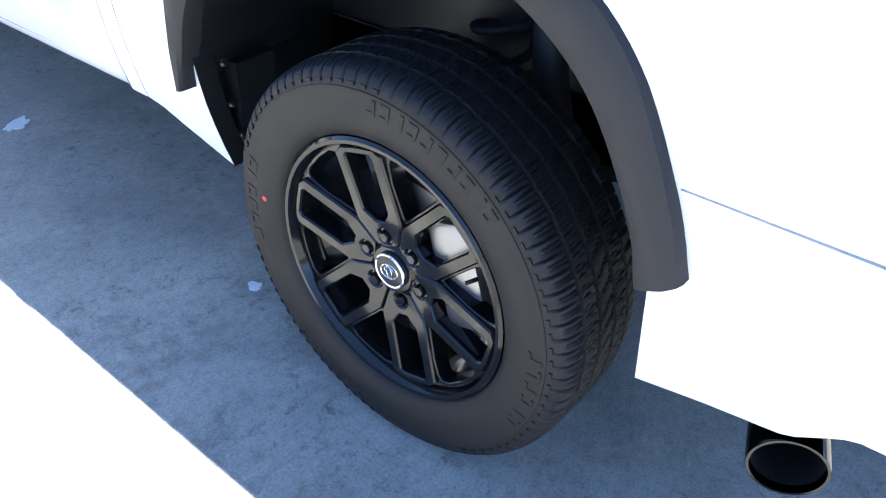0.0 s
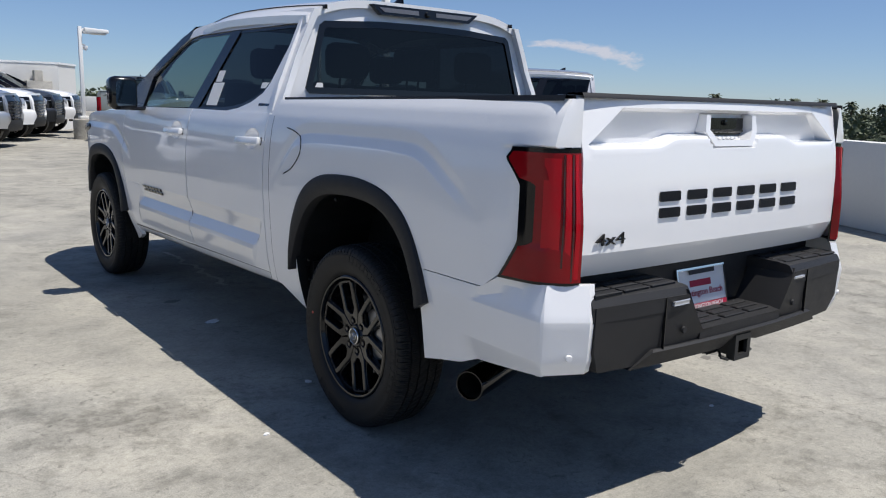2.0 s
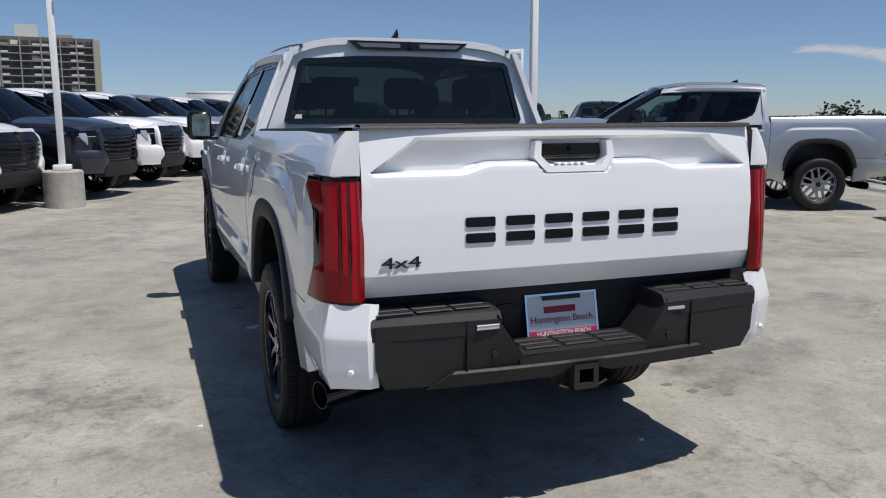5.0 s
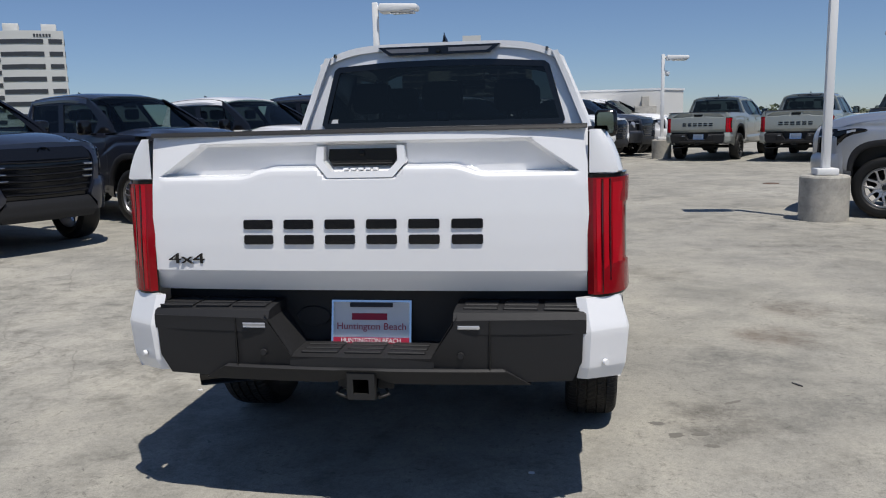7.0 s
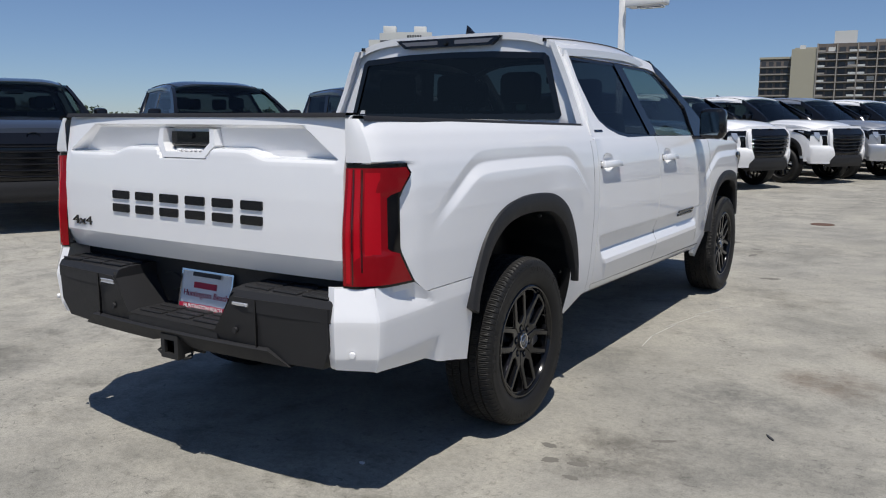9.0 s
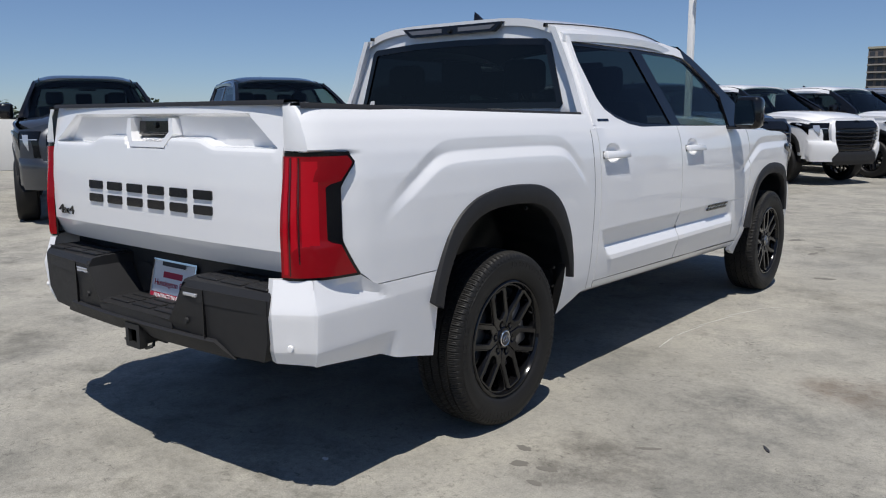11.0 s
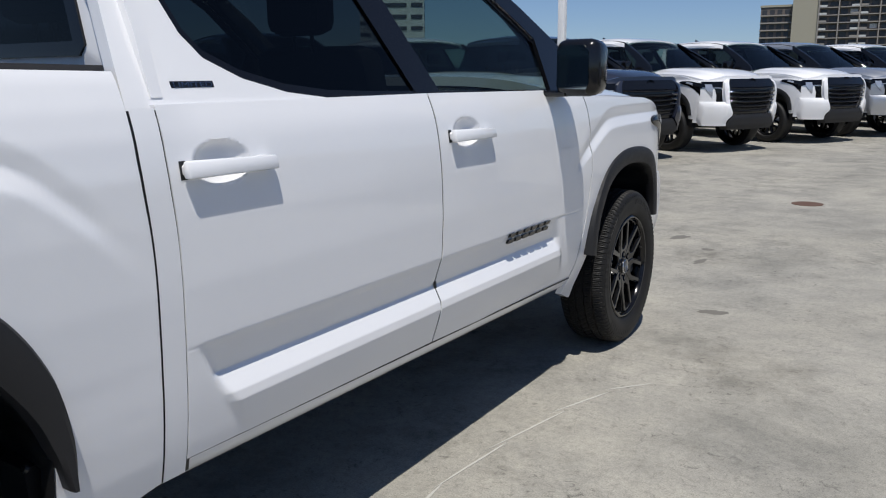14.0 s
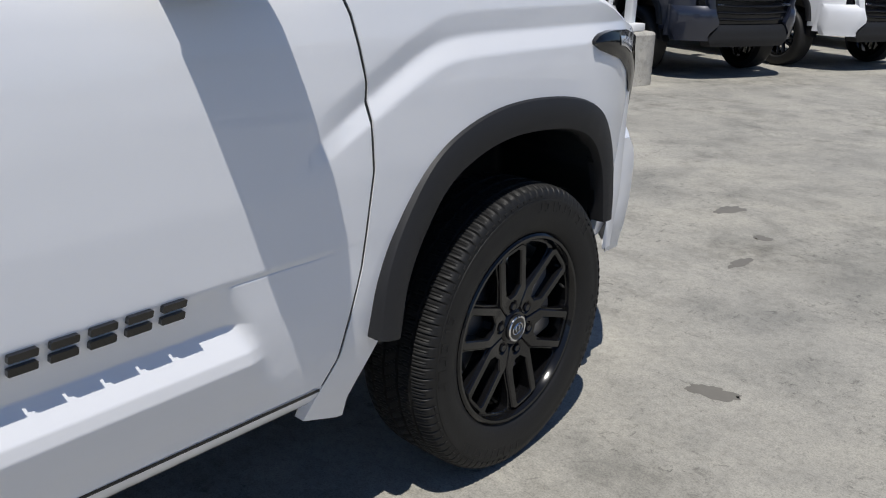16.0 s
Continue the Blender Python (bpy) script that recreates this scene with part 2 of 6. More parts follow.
BASE = concrete("base_concrete", (0.46, 0.43, 0.37), 0.88, 2.0)
STUCCO = simple("white_stucco", (0.64, 0.635, 0.61), 0.9, 0, 0.08, 25, 0.3)
POLE = simple("white_pole_paint", (0.78, 0.78, 0.77), 0.45, 0, 0.05, 20)
STAIN = simple("damp_stain", (0.155, 0.145, 0.125), 0.8, 0, 0.25, 30)
RUST = simple("rusty_iron", (0.11, 0.06, 0.04), 0.75, 0, 0.4, 40, 0.4)
PALE = simple("pale_scuff_streak", (0.47, 0.455, 0.41), 0.9, 0, 0.2, 60)


# ---- mesh helpers ----
def part(name, bm, mat, parent=None, label="", angle=32.0):
    """Links a bmesh as one mesh object."""
    me = bpy.data.meshes.new(name)
    for f in bm.faces:
        f.smooth = True
    lim = radians(angle)
    for e in bm.edges:
        e.smooth = len(e.link_faces) != 2 or e.calc_face_angle(0) < lim
    bm.to_mesh(me)
    bm.free()
    me.materials.append(mat)
    ob = new(name, me)
    ob.parent = parent
    if label:
        ob["label"] = label
    return ob


def thing(name, label, category, m=None, group="", kind=""):
    e = new(name)
    e.empty_display_size = 0.2
    if m is not None:
        e.matrix_world = m
    return tagged(e, label, category, group, kind)


def grid(fn, us, vs, bm=None, close=False):
    bm = bm or bmesh.new()
    rows = [[bm.verts.new(fn(u, v)) for v in vs] for u in us]
    n = len(us)
    for i in range(n if close else n - 1):
        a, b = rows[i], rows[(i + 1) % n]
        for j in range(len(vs) - 1):
            bm.faces.new((a[j], b[j], b[j + 1], a[j + 1]))
    return bm


def weld(bm, d=0.0004):
    bmesh.ops.remove_doubles(bm, verts=bm.verts, dist=d)
    return bm


def rim_in(bm, v):
    """Turns the open edges of a panel in by the vector v, so that it has depth at its joints."""
    edges = [e for e in bm.edges if len(e.link_faces) == 1]
    r = bmesh.ops.extrude_edge_only(bm, edges=edges)
    vs = [g for g in r["geom"] if isinstance(g, bmesh.types.BMVert)]
    bmesh.ops.translate(bm, verts=vs, vec=v)
    return bm


def mirrored(bm):
    b = bm.copy()
    for v in b.verts:
        v.co.x = -v.co.x
    bmesh.ops.reverse_faces(b, faces=b.faces)
    return b


def box(x0, x1, y0, y1, z0, z1, bevel=0.0, seg=2, bm=None):
    bm2 = bmesh.new()
    bmesh.ops.create_cube(bm2, size=1)
    for v in bm2.verts:
        v.co = Vector(((x0 + x1) / 2 + v.co.x * (x1 - x0), (y0 + y1) / 2 + v.co.y * (y1 - y0), (z0 + z1) / 2 + v.co.z * (z1 - z0)))
    if bevel:
        bmesh.ops.bevel(bm2, geom=bm2.edges[:], offset=bevel, segments=seg, affect="EDGES", profile=0.5)
    return join(bm, bm2) if bm else bm2


def join(a, b):
    me = bpy.data.meshes.new("tmp")
    b.to_mesh(me)
    b.free()
    a.from_mesh(me)
    bpy.data.meshes.remove(me)
    return a


def lathe(profile, n=48, axis="x", bm=None):
    """Turns a list of (along, radius) about an axis."""
    def at(k, p):
        a, c, s = p[0], math.cos(k), math.sin(k)
        return {"x": (a, p[1] * c, p[1] * s), "y": (p[1] * c, a, p[1] * s), "z": (p[1] * c, p[1] * s, a)}[axis]
    bm = bm or bmesh.new()
    rows = [[bm.verts.new(at(2 * math.pi * i / n, p)) for p in profile] for i in range(n)]
    for i in range(n):
        a, b = rows[i], rows[(i + 1) % n]
        for j in range(len(profile) - 1):
            bm.faces.new((a[j], b[j], b[j + 1], a[j + 1]))
    return weld(bm, 1e-5)


def tube(points, r, n=8, bm=None, caps=True):
    """A round bar along a line of points."""
    bm = bm or bmesh.new()
    pts = [Vector(p) for p in points]
    rows = []
    for i, p in enumerate(pts):
        d = (pts[min(i + 1, len(pts) - 1)] - pts[max(i - 1, 0)]).normalized()
        u = d.orthogonal().normalized() if abs(d.z) > 0.95 else d.cross(Vector((0, 0, 1))).normalized()
        w = d.cross(u)
        rr = r[i] if isinstance(r, (list, tuple)) else r
        rows.append([bm.verts.new(p + rr * (math.cos(2 * math.pi * k / n) * u + math.sin(2 * math.pi * k / n) * w)) for k in range(n)])
    for a, b in zip(rows, rows[1:]):
        for k in range(n):
            bm.faces.new((a[k], a[(k + 1) % n], b[(k + 1) % n], b[k]))
    if caps:
        bm.faces.new(rows[0][::-1]), bm.faces.new(rows[-1])
    return bm


def plate(outline, fn, depth, holes=(), bevel=0.0):
    """A flat outline (u, v) with holes, laid by fn(u, v, d) into space, d running from 0 at its face to depth at its back."""
    bm = bmesh.new()
    loops = []
    for o in (outline, *holes):
        vs = [bm.verts.new((u, v, 0)) for u, v in o]
        loops.append(vs)
        for a, b in zip(vs, vs[1:] + vs[:1]):
            bm.edges.new((a, b))
    bmesh.ops.triangle_fill(bm, use_beauty=True, use_dissolve=False, edges=bm.edges[:], normal=(0, 0, 1))
    for f in bm.faces:
        if f.normal.z < 0:
            f.normal_flip()
    if depth:
        r = bmesh.ops.extrude_face_region(bm, geom=bm.faces[:])
        top = [g for g in r["geom"] if isinstance(g, bmesh.types.BMVert)]
        for v in top:
            v.co.z = -1
    for v in bm.verts:
        v.co = Vector(fn(v.co.x, v.co.y, 0 if v.co.z == 0 else depth))
    bmesh.ops.recalc_face_normals(bm, faces=bm.faces)
    return bm


def smooth(points, n, closed=False):
    """n points evenly along a smooth line through the given ones."""
    p = np.array(points, float)
    if closed:
        p = np.vstack([p[-1], p, p[0], p[1]])
    else:
        p = np.vstack([2 * p[0] - p[1], p, 2 * p[-1] - p[-2]])
    out = []
    for i in range(1, len(p) - 2):
        for t in np.linspace(0, 1, 16, endpoint=False):
            a, b, c, d = p[i - 1], p[i], p[i + 1], p[i + 2]
            out.append(0.5 * ((2 * b) + (c - a) * t + (2 * a - 5 * b + 4 * c - d) * t * t + (3 * b - a - 3 * c + d) * t ** 3))
    out.append(p[-2])
    out = np.array(out)
    s = np.concatenate([[0], np.cumsum(np.linalg.norm(np.diff(out, axis=0), axis=1))])
    at = np.linspace(0, s[-1], n, endpoint=not closed)
    return np.stack([np.interp(at, s, out[:, k]) for k in range(p.shape[1])], 1)


def ss(a, b, t):
    t = min(1.0, max(0.0, (t - a) / (b - a)))
    return t * t * (3 - 2 * t)


def table(zs, xs, soft):
    """A profile with its corners rounded over about 2 * soft."""
    z = np.arange(zs[0] - 0.1, zs[-1] + 0.1, 0.002)
    x = np.interp(z, zs, xs)
    k = max(1, int(soft / 0.002))
    ker = np.ones(2 * k + 1) / (2 * k + 1)
    x = np.convolve(np.pad(x, k, mode="edge"), ker, "valid")
    return z, x


# ---- the pickup: shapes shared by all of them (metres; rear axle at y = 0, nose towards +y, ground at 0) ----
Z_ = [0.34, 0.42, 0.47, 0.52, 0.57, 0.635, 0.66, 0.715, 0.786, 0.81, 0.95, 1.10, 1.20, 1.28, 1.34, 1.40, 1.44, 1.47]
PLAIN = table(Z_, [0.880, 0.905, 0.920, 0.932, 0.943, 0.952, 0.955, 0.960, 0.964, 0.966, 0.972, 0.972, 0.967, 0.956, 0.940, 0.916, 0.890, 0.865], 0.014)
DOOR = table(Z_, [0.880, 0.905, 0.920, 0.932, 0.948, 0.967, 0.964, 0.935, 0.958, 0.968, 0.974, 0.972, 0.964, 0.950, 0.926, 0.90, 0.88, 0.86], 0.003)
# the upper door is one smooth curve
DOOR_SOFT = table(Z_, [0.880, 0.905, 0.920, 0.932, 0.948, 0.967, 0.964, 0.935, 0.958, 0.968, 0.974, 0.972, 0.964, 0.950, 0.926, 0.90, 0.88, 0.86], 0.032)
DOOR = (DOOR[0], np.where(DOOR[0] < 0.90, DOOR[1], DOOR[1] + (DOOR_SOFT[1] - DOOR[1]) * np.clip((DOOR[0] - 0.90) / 0.08, 0, 1)))


def hinge(t):
    """max(0, t) with a rounded corner."""
    return (t + math.sqrt(t * t + 0.004)) / 2 - 0.0005


def haunch(y, z, zh, amp):
    """The crease over a wheel arch: tucked in above, a shelf, then a slow fade."""
    d = z - zh
    if d > 0.050:
        return 0.0
    if d > -0.045:
        return amp * float(np.interp(d, [-0.045, -0.004, 0.002, 0.050], [0.006, -0.0090, -0.0098, 0.0]))
    return amp * 0.006 * (1 - ss(-0.045, -0.45, d))


def side_x(y, z):
    """Half the body's width at (y, z), below the belt line."""
    base = float(np.interp(z, *PLAIN))
    w = ss(0.86 + (0.80 - z) * 0.55, 0.90 + (0.80 - z) * 0.55, y) * (1 - ss(2.80 + (0.70 - z) * 0.4, 2.86 + (0.70 - z) * 0.4, y)) if y > 0.7 else 0.0
    if 0.78 < y < 3.2:
        cab = ss(0.78, 0.95, y) * (1 - ss(2.9, 3.15, y))
        door = float(np.interp(z, *DOOR))
        lower = door if z < 0.80 else base
        base = base * (1 - w) + lower * w if z < 0.80 else base + (door - base) * cab
    if y < 0.80:
        zh = 1.276 - 0.62 * hinge(-0.47 - y) - hinge(y - 0.50) * 1.0
        base += haunch(y, z, zh, ss(-0.86, -0.56, y) * (1 - ss(0.54, 0.76, y)))
    if y > 2.85:
        zh = 1.200 - 0.52 * hinge(3.34 - y)
        base += haunch(y, z, zh, 0.95 * ss(2.92, 3.16, y))
    if y < -0.86:
        t = min(1.0, (-0.86 - y) / 0.30)
        k = ss(1.278, 1.300, z)
        base -= (1 - k) * 0.105 * t ** 2.2 + k * 0.045 * t ** 7
    if y > 3.95:
        base -= 0.24 * ((y - 3.95) / 0.60) ** 2
    # finger hollows behind the door handles
    for yc in (0.985, 2.065):
        e = ((y - yc) / 0.085) ** 2 + ((z - 1.212) / 0.052) ** 2
        if e < 1:
            base -= 0.026 * (1 - e) ** 0.7
    return base


ARCH_R = smooth([(-0.515, 0.66), (-0.485, 0.79), (-0.405, 0.935), (-0.28, 1.03), (-0.12, 1.065), (0.07, 1.07), (0.25, 1.05), (0.385, 0.985), (0.48, 0.86), (0.515, 0.72), (0.52, 0.60)], 60)
ARCH_F = smooth([(3.225, 0.56), (3.235, 0.70), (3.285, 0.82), (3.36, 0.93), (3.50, 0.99), (3.66, 1.01), (3.86, 0.99), (4.01, 0.935), (4.085, 0.84), (4.115, 0.71), (4.12, 0.62)], 60)


def arch_z(curve, y):
    k = int(np.argmax(curve[:, 1]))
    if y <= curve[k, 0]:
        return float(np.interp(y, curve[:k + 1, 0], curve[:k + 1, 1]))
    return float(np.interp(y, curve[k:, 0], curve[k:, 1]))


def side_panel(y0, y1, z_mid, z_top, low, ny, nz, cuts=()):
    """One side panel from y0(z) to y1(z): a whole upper band, and lower pieces between the cuts, whose foot is low(y)."""
    ys = sorted(set(np.round(np.concatenate([np.linspace(0, 1, ny), [(c - y0(0.8)) / (y1(0.8) - y0(0.8)) for c in cuts]]), 5)))
    def point(u, z):
        y = y0(z) + (y1(z) - y0(z)) * u
        return (side_x(y, z), y, z)
    dz = (z_top(0.5) - z_mid) / nz
    bm = bmesh.new()
    grid(lambda u, v: point(u, z_mid + (z_top(u) - z_mid) * v), ys, np.linspace(0, 1, nz), bm)
    bounds = [0] + [(c - y0(0.8)) / (y1(0.8) - y0(0.8)) for c in cuts] + [1]
    for k, (a, b) in enumerate(zip(bounds, bounds[1:])):
        us = [u for u in ys if a - 1e-4 <= u <= b + 1e-4]
        f = low[k] if isinstance(low, (list, tuple)) else low
        grid(lambda u, v: point(u, f(y0(0.8) + (y1(0.8) - y0(0.8)) * u) * (1 - v) + z_mid * v), us, np.linspace(0, 1, max(6, int(nz * 1.3))), bm)
    weld(bm)
    return rim_in(bm, (-0.03, 0, 0))


BED_FRONT = lambda z: 0.757 + 0.014 * ss(1.25, 1.0, z)


def seal(y_of, z0, z1, w=0.016, depth=0.0025):
    """A dark rubber strip at the bottom of a joint that runs up the side."""
    return grid(lambda z, v: (side_x(y_of(z), z) - depth, y_of(z) + w * v, z), np.linspace(z0, z1, 24), (-0.5, 0.5))


def flare_mesh(curve_out, curve_in, n):
    o, i = smooth(curve_out, n), smooth(curve_in, n)
    secs = [(0.0, 0.945), (0.0, 0.972), (0.08, 0.983), (0.30, 0.990), (0.75, 0.988), (0.95, 0.981), (1.0, 0.970), (1.0, 0.938)]
    def at(k, s):
        t, x = secs[s]
        p = o[k] * (1 - t) + i[k] * t
        pull = 0.030 * ss(3.9, 4.2, p[0])
        return (x - pull, p[0], p[1])
    bm = grid(at, range(n), range(len(secs)))
    for k in (0, n - 1):
        bm.verts.ensure_lookup_table()
        try:
            bm.faces.new([bm.verts[k * len(secs) + s] for s in range(len(secs))])
        except ValueError:
            pass
    bmesh.ops.recalc_face_normals(bm, faces=bm.faces)
    return bm


FL_RO = [(-0.545, 0.675), (-0.518, 0.775), (-0.43, 0.955), (-0.30, 1.058), (-0.13, 1.103), (0.07, 1.111), (0.27, 1.088), (0.42, 1.012), (0.515, 0.87), (0.548, 0.73), (0.545, 0.61)]
FL_RI = [(-0.480, 0.640), (-0.455, 0.74), (-0.375, 0.885), (-0.26, 0.975), (-0.12, 1.012), (0.07, 1.018), (0.24, 0.995), (0.365, 0.925), (0.462, 0.80), (0.505, 0.70), (0.530, 0.61)]
FL_FO = [(3.145, 0.575), (3.165, 0.71), (3.225, 0.835), (3.33, 0.955), (3.48, 1.02), (3.66, 1.04), (3.88, 1.02), (4.04, 0.96), (4.125, 0.85), (4.16, 0.71), (4.165, 0.62)]
FL_FI = [(3.215, 0.560), (3.24, 0.68), (3.295, 0.785), (3.38, 0.88), (3.51, 0.935), (3.66, 0.952), (3.85, 0.935), (3.975, 0.885), (4.05, 0.80), (4.085, 0.70), (4.10, 0.62)]


def liner_mesh(curve, yc, n, ribs):
    """The dark tub inside a wheel arch, with pressed ribs, and its inner wall."""
    c = smooth(curve, n)
    c = np.vstack([[c[0][0] + 0.0, 0.52], c, [c[-1][0], 0.47]])
    xs = [0.945, 0.90, 0.80, 0.70, 0.58, 0.52]
    def at(k, s):
        p, d = c[k], 0.012 * (ribs and (k // 3) % 2) * (0 < s < 5)
        dy, dz = p[0] - yc, p[1] - 0.45
        g = 1 + 0.02 * s - d / 0.6
        y, z = yc + dy * g, 0.45 + dz * g
        return (min(xs[s], side_x(p[0], p[1]) - 0.016) if s < 2 else xs[s], y, z)
    bm = grid(at, range(len(c)), range(len(xs)))
    mid = bm.verts.new((0.52, yc, 0.45))
    bm.verts.ensure_lookup_table()
    k = len(xs)
    for i in range(len(c) - 1):
        bm.faces.new((bm.verts[i * k + k - 1], bm.verts[(i + 1) * k + k - 1], mid))
    return bm


def glass_x(z):
    return 0.928 - (z - 1.32) * 0.405


def gh(u, v, d):
    """Greenhouse side: (y, z) to space."""
    return (glass_x(v) - d, u, v)


def roof_z(x, y):
    q = 1.972 - 0.085 * (abs(x) / 0.70) ** 5
    q -= 0.030 * max(0, (1.7 - y) / 0.9) ** 2
    q -= 0.080 * max(0, (y - 1.7) / 0.72) ** 2.2
    return q


def ring(outline, inset):
    """The outline moved in towards its middle."""
    p = np.array(outline)
    m = p.mean(0)
    out = []
    n = len(p)
    for i in range(n):
        a, b, c = p[i - 1], p[i], p[(i + 1) % n]
        t1, t2 = (b - a) / (np.linalg.norm(b - a) + 1e-9), (c - b) / (np.linalg.norm(c - b) + 1e-9)
        nrm = np.array([-(t1[1] + t2[1]), t1[0] + t2[0]])
        nrm /= np.linalg.norm(nrm) + 1e-9
        if np.dot(nrm, m - b) < 0:
            nrm = -nrm
        out.append(tuple(b + nrm * inset))
    return out


# ---- the pickup: parts ----
def text_mesh(words, size, depth, fn, spacing=1.0, width=None):
    """Built-in lettering as a bmesh; fn lays (u, v, d) into space."""
    cu = bpy.data.curves.new("words", "FONT")
    cu.body, cu.size, cu.extrude, cu.align_x, cu.align_y, cu.resolution_u, cu.space_character = words, size, depth / 2, "CENTER", "CENTER", 3, spacing
    ob = bpy.data.objects.new("words", cu)
    scene.collection.objects.link(ob)
    me = bpy.data.meshes.new_from_object(ob.evaluated_get(bpy.context.evaluated_depsgraph_get()))
    bpy.data.objects.remove(ob)
    bm = bmesh.new()
    bm.from_mesh(me)
    bpy.data.meshes.remove(me)
    w = max(v.co.x for v in bm.verts) - min(v.co.x for v in bm.verts)
    k = width / w if width else 1.0
    for v in bm.verts:
        v.co = Vector(fn(v.co.x * k, v.co.y, v.co.z))
    return bm


def name_bar(parent, fn, x0, x1, z, h, depth, mat, label):
    """Six stacks of two plain chamfered bars, as long and high as the maker's lettering."""
    n, pitch = 6, (x1 - x0) / 5.78
    for i in range(n):
        w, u, c = pitch * 0.72, x0 + pitch * (0.37 + i), h * 0.05
        for zc, k in ((z + h * 0.31, 0.38), (z - h * 0.31, 0.38)):
            x0_, x1_, z0_, z1_ = u - w / 2, u + w / 2, zc - h * k / 2, zc + h * k / 2
            out = [(x0_ + c, z0_), (x1_ - c, z0_), (x1_, z0_ + c), (x1_, z1_ - c), (x1_ - c, z1_), (x0_ + c, z1_), (x0_, z1_ - c), (x0_, z0_ + c)]
            part("emblem_bar", plate(out, fn, depth), mat, parent, label)


def tyre_mesh(fine):
    """265/60 R20: cut shoulder ribs, zigzag grooves, slanted sipes, rounded walls."""
    if not fine:
        p2 = [(0.100, 0.268), (0.128, 0.290), (0.137, 0.335), (0.131, 0.377), (0.110, 0.396), (0.05, 0.402), (-0.05, 0.402), (-0.110, 0.396), (-0.137, 0.335), (-0.100, 0.268)]
        return lathe(p2, 36)
    R = 0.4045
    # (across, radius, kind): w wall, s shoulder, r rib, g groove floor
    half = [(0.0885, 0.268, "w"), (0.1045, 0.275, "w"), (0.113, 0.290, "w"), (0.1195, 0.310, "w"), (0.1222, 0.335, "w"), (0.1205, 0.356, "w"), (0.1210, 0.3575, "w"), (0.1195, 0.366, "w"),
            (0.1180, 0.3665, "w"), (0.1165, 0.376, "s"), (0.1135, 0.384, "s"), (0.1085, 0.391, "s"), (0.1020, 0.396, "s"), (0.093, 0.3995, "s"), (0.082, R - 0.0025, "s"), (0.070, R - 0.0015, "s"),
            (0.0685, R - 0.009, "g"), (0.0625, R - 0.009, "g"), (0.0610, R - 0.001, "r"), (0.050, R - 0.0005, "r"), (0.039, R - 0.0005, "r"), (0.0278, R - 0.0003, "r"),
            (0.0265, R - 0.009, "g"), (0.0190, R - 0.009, "g"), (0.0178, R, "r"), (0.009, R, "r"), (0.0, R, "r")]
    prof = half + [(-a, r, k) for a, r, k in reversed(half[:-1])]
    n = 720
    verts, faces = [], []
    for i in range(n):
        t = 2 * math.pi * i / n
        tri = abs((i % 20) / 10 - 1) - 0.5
        for a, r, k in prof:
            aa, rr, x = abs(a), r, a
            if k == "s":
                wedge, fine_cut = i % 8 == (0 if a > 0 else 4), i % 8 in (3, 5)
                if wedge and 0.372 < r:
                    rr -= 0.006 * ss(0.068, 0.085, aa) * ss(0.372, 0.380, r)
                elif fine_cut and aa < 0.105:
                    rr -= 0.003
            elif k in "rg":
                x = a + 0.0035 * tri * (1 if a > 0 else -1) * (aa > 0.004)
                if k == "r":
                    ph = (i + int(a * 260)) % 10
                    if ph == 0 and (0.028 < aa < 0.055):
                        rr -= 0.0065
                    elif ph == 5:
                        rr -= 0.003
                    elif ph == 2 and aa < 0.018:
                        rr -= 0.005
            verts.append((x, rr * math.cos(t), rr * math.sin(t)))
    k = len(prof)
    for i in range(n):
        a, b = i * k, ((i + 1) % n) * k
        for j in range(k - 1):
            faces.append((a + j, b + j, b + j + 1, a + j + 1))
    me = bpy.data.meshes.new("tmp")
    me.from_pydata(verts, [], faces)
    bm = bmesh.new()
    bm.from_mesh(me)
    bpy.data.meshes.remove(me)
    return bm


def sidewall_relief():
    """Raised bars and arcs on the tyre's outer wall, in place of its lettering."""
    bm = bmesh.new()
    def block(t0, t1, r0, r1, x):
        def at(u, v):
            t, r = t0 + (t1 - t0) * u, r0 + (r1 - r0) * v
            xx = float(np.interp(r, [0.29, 0.318, 0.345, 0.366, 0.39], [0.1135, 0.1208, 0.1225, 0.1202, 0.115])) + x
            return (xx, r * math.cos(t), r * math.sin(t))
        b = grid(at, np.linspace(0, 1, 4), (0, 1))
        rim_in(b, (-0.004, 0, 0))
        join(bm, b)
    for start, count, w in ((0.5, 10, 0.085), (2.5, 6, 0.10), (3.7, 10, 0.085), (5.55, 6, 0.10)):
        for k in range(count):
            t = start + k * w
            block(t, t + w * 0.24, 0.334, 0.360, 0.0012)
            if k % 3 != 1:
                block(t + w * 0.24, t + w * 0.64, 0.334, 0.3395, 0.0012)
            if k % 2 == 0:
                block(t + w * 0.24, t + w * 0.64, 0.3545, 0.360, 0.0012)
    for k in range(90):
        t = 2 * math.pi * k / 90
        if (k // 9) % 3 != 1:
            block(t, t + 0.030, 0.3720, 0.3775, 0.0010)
    return bm


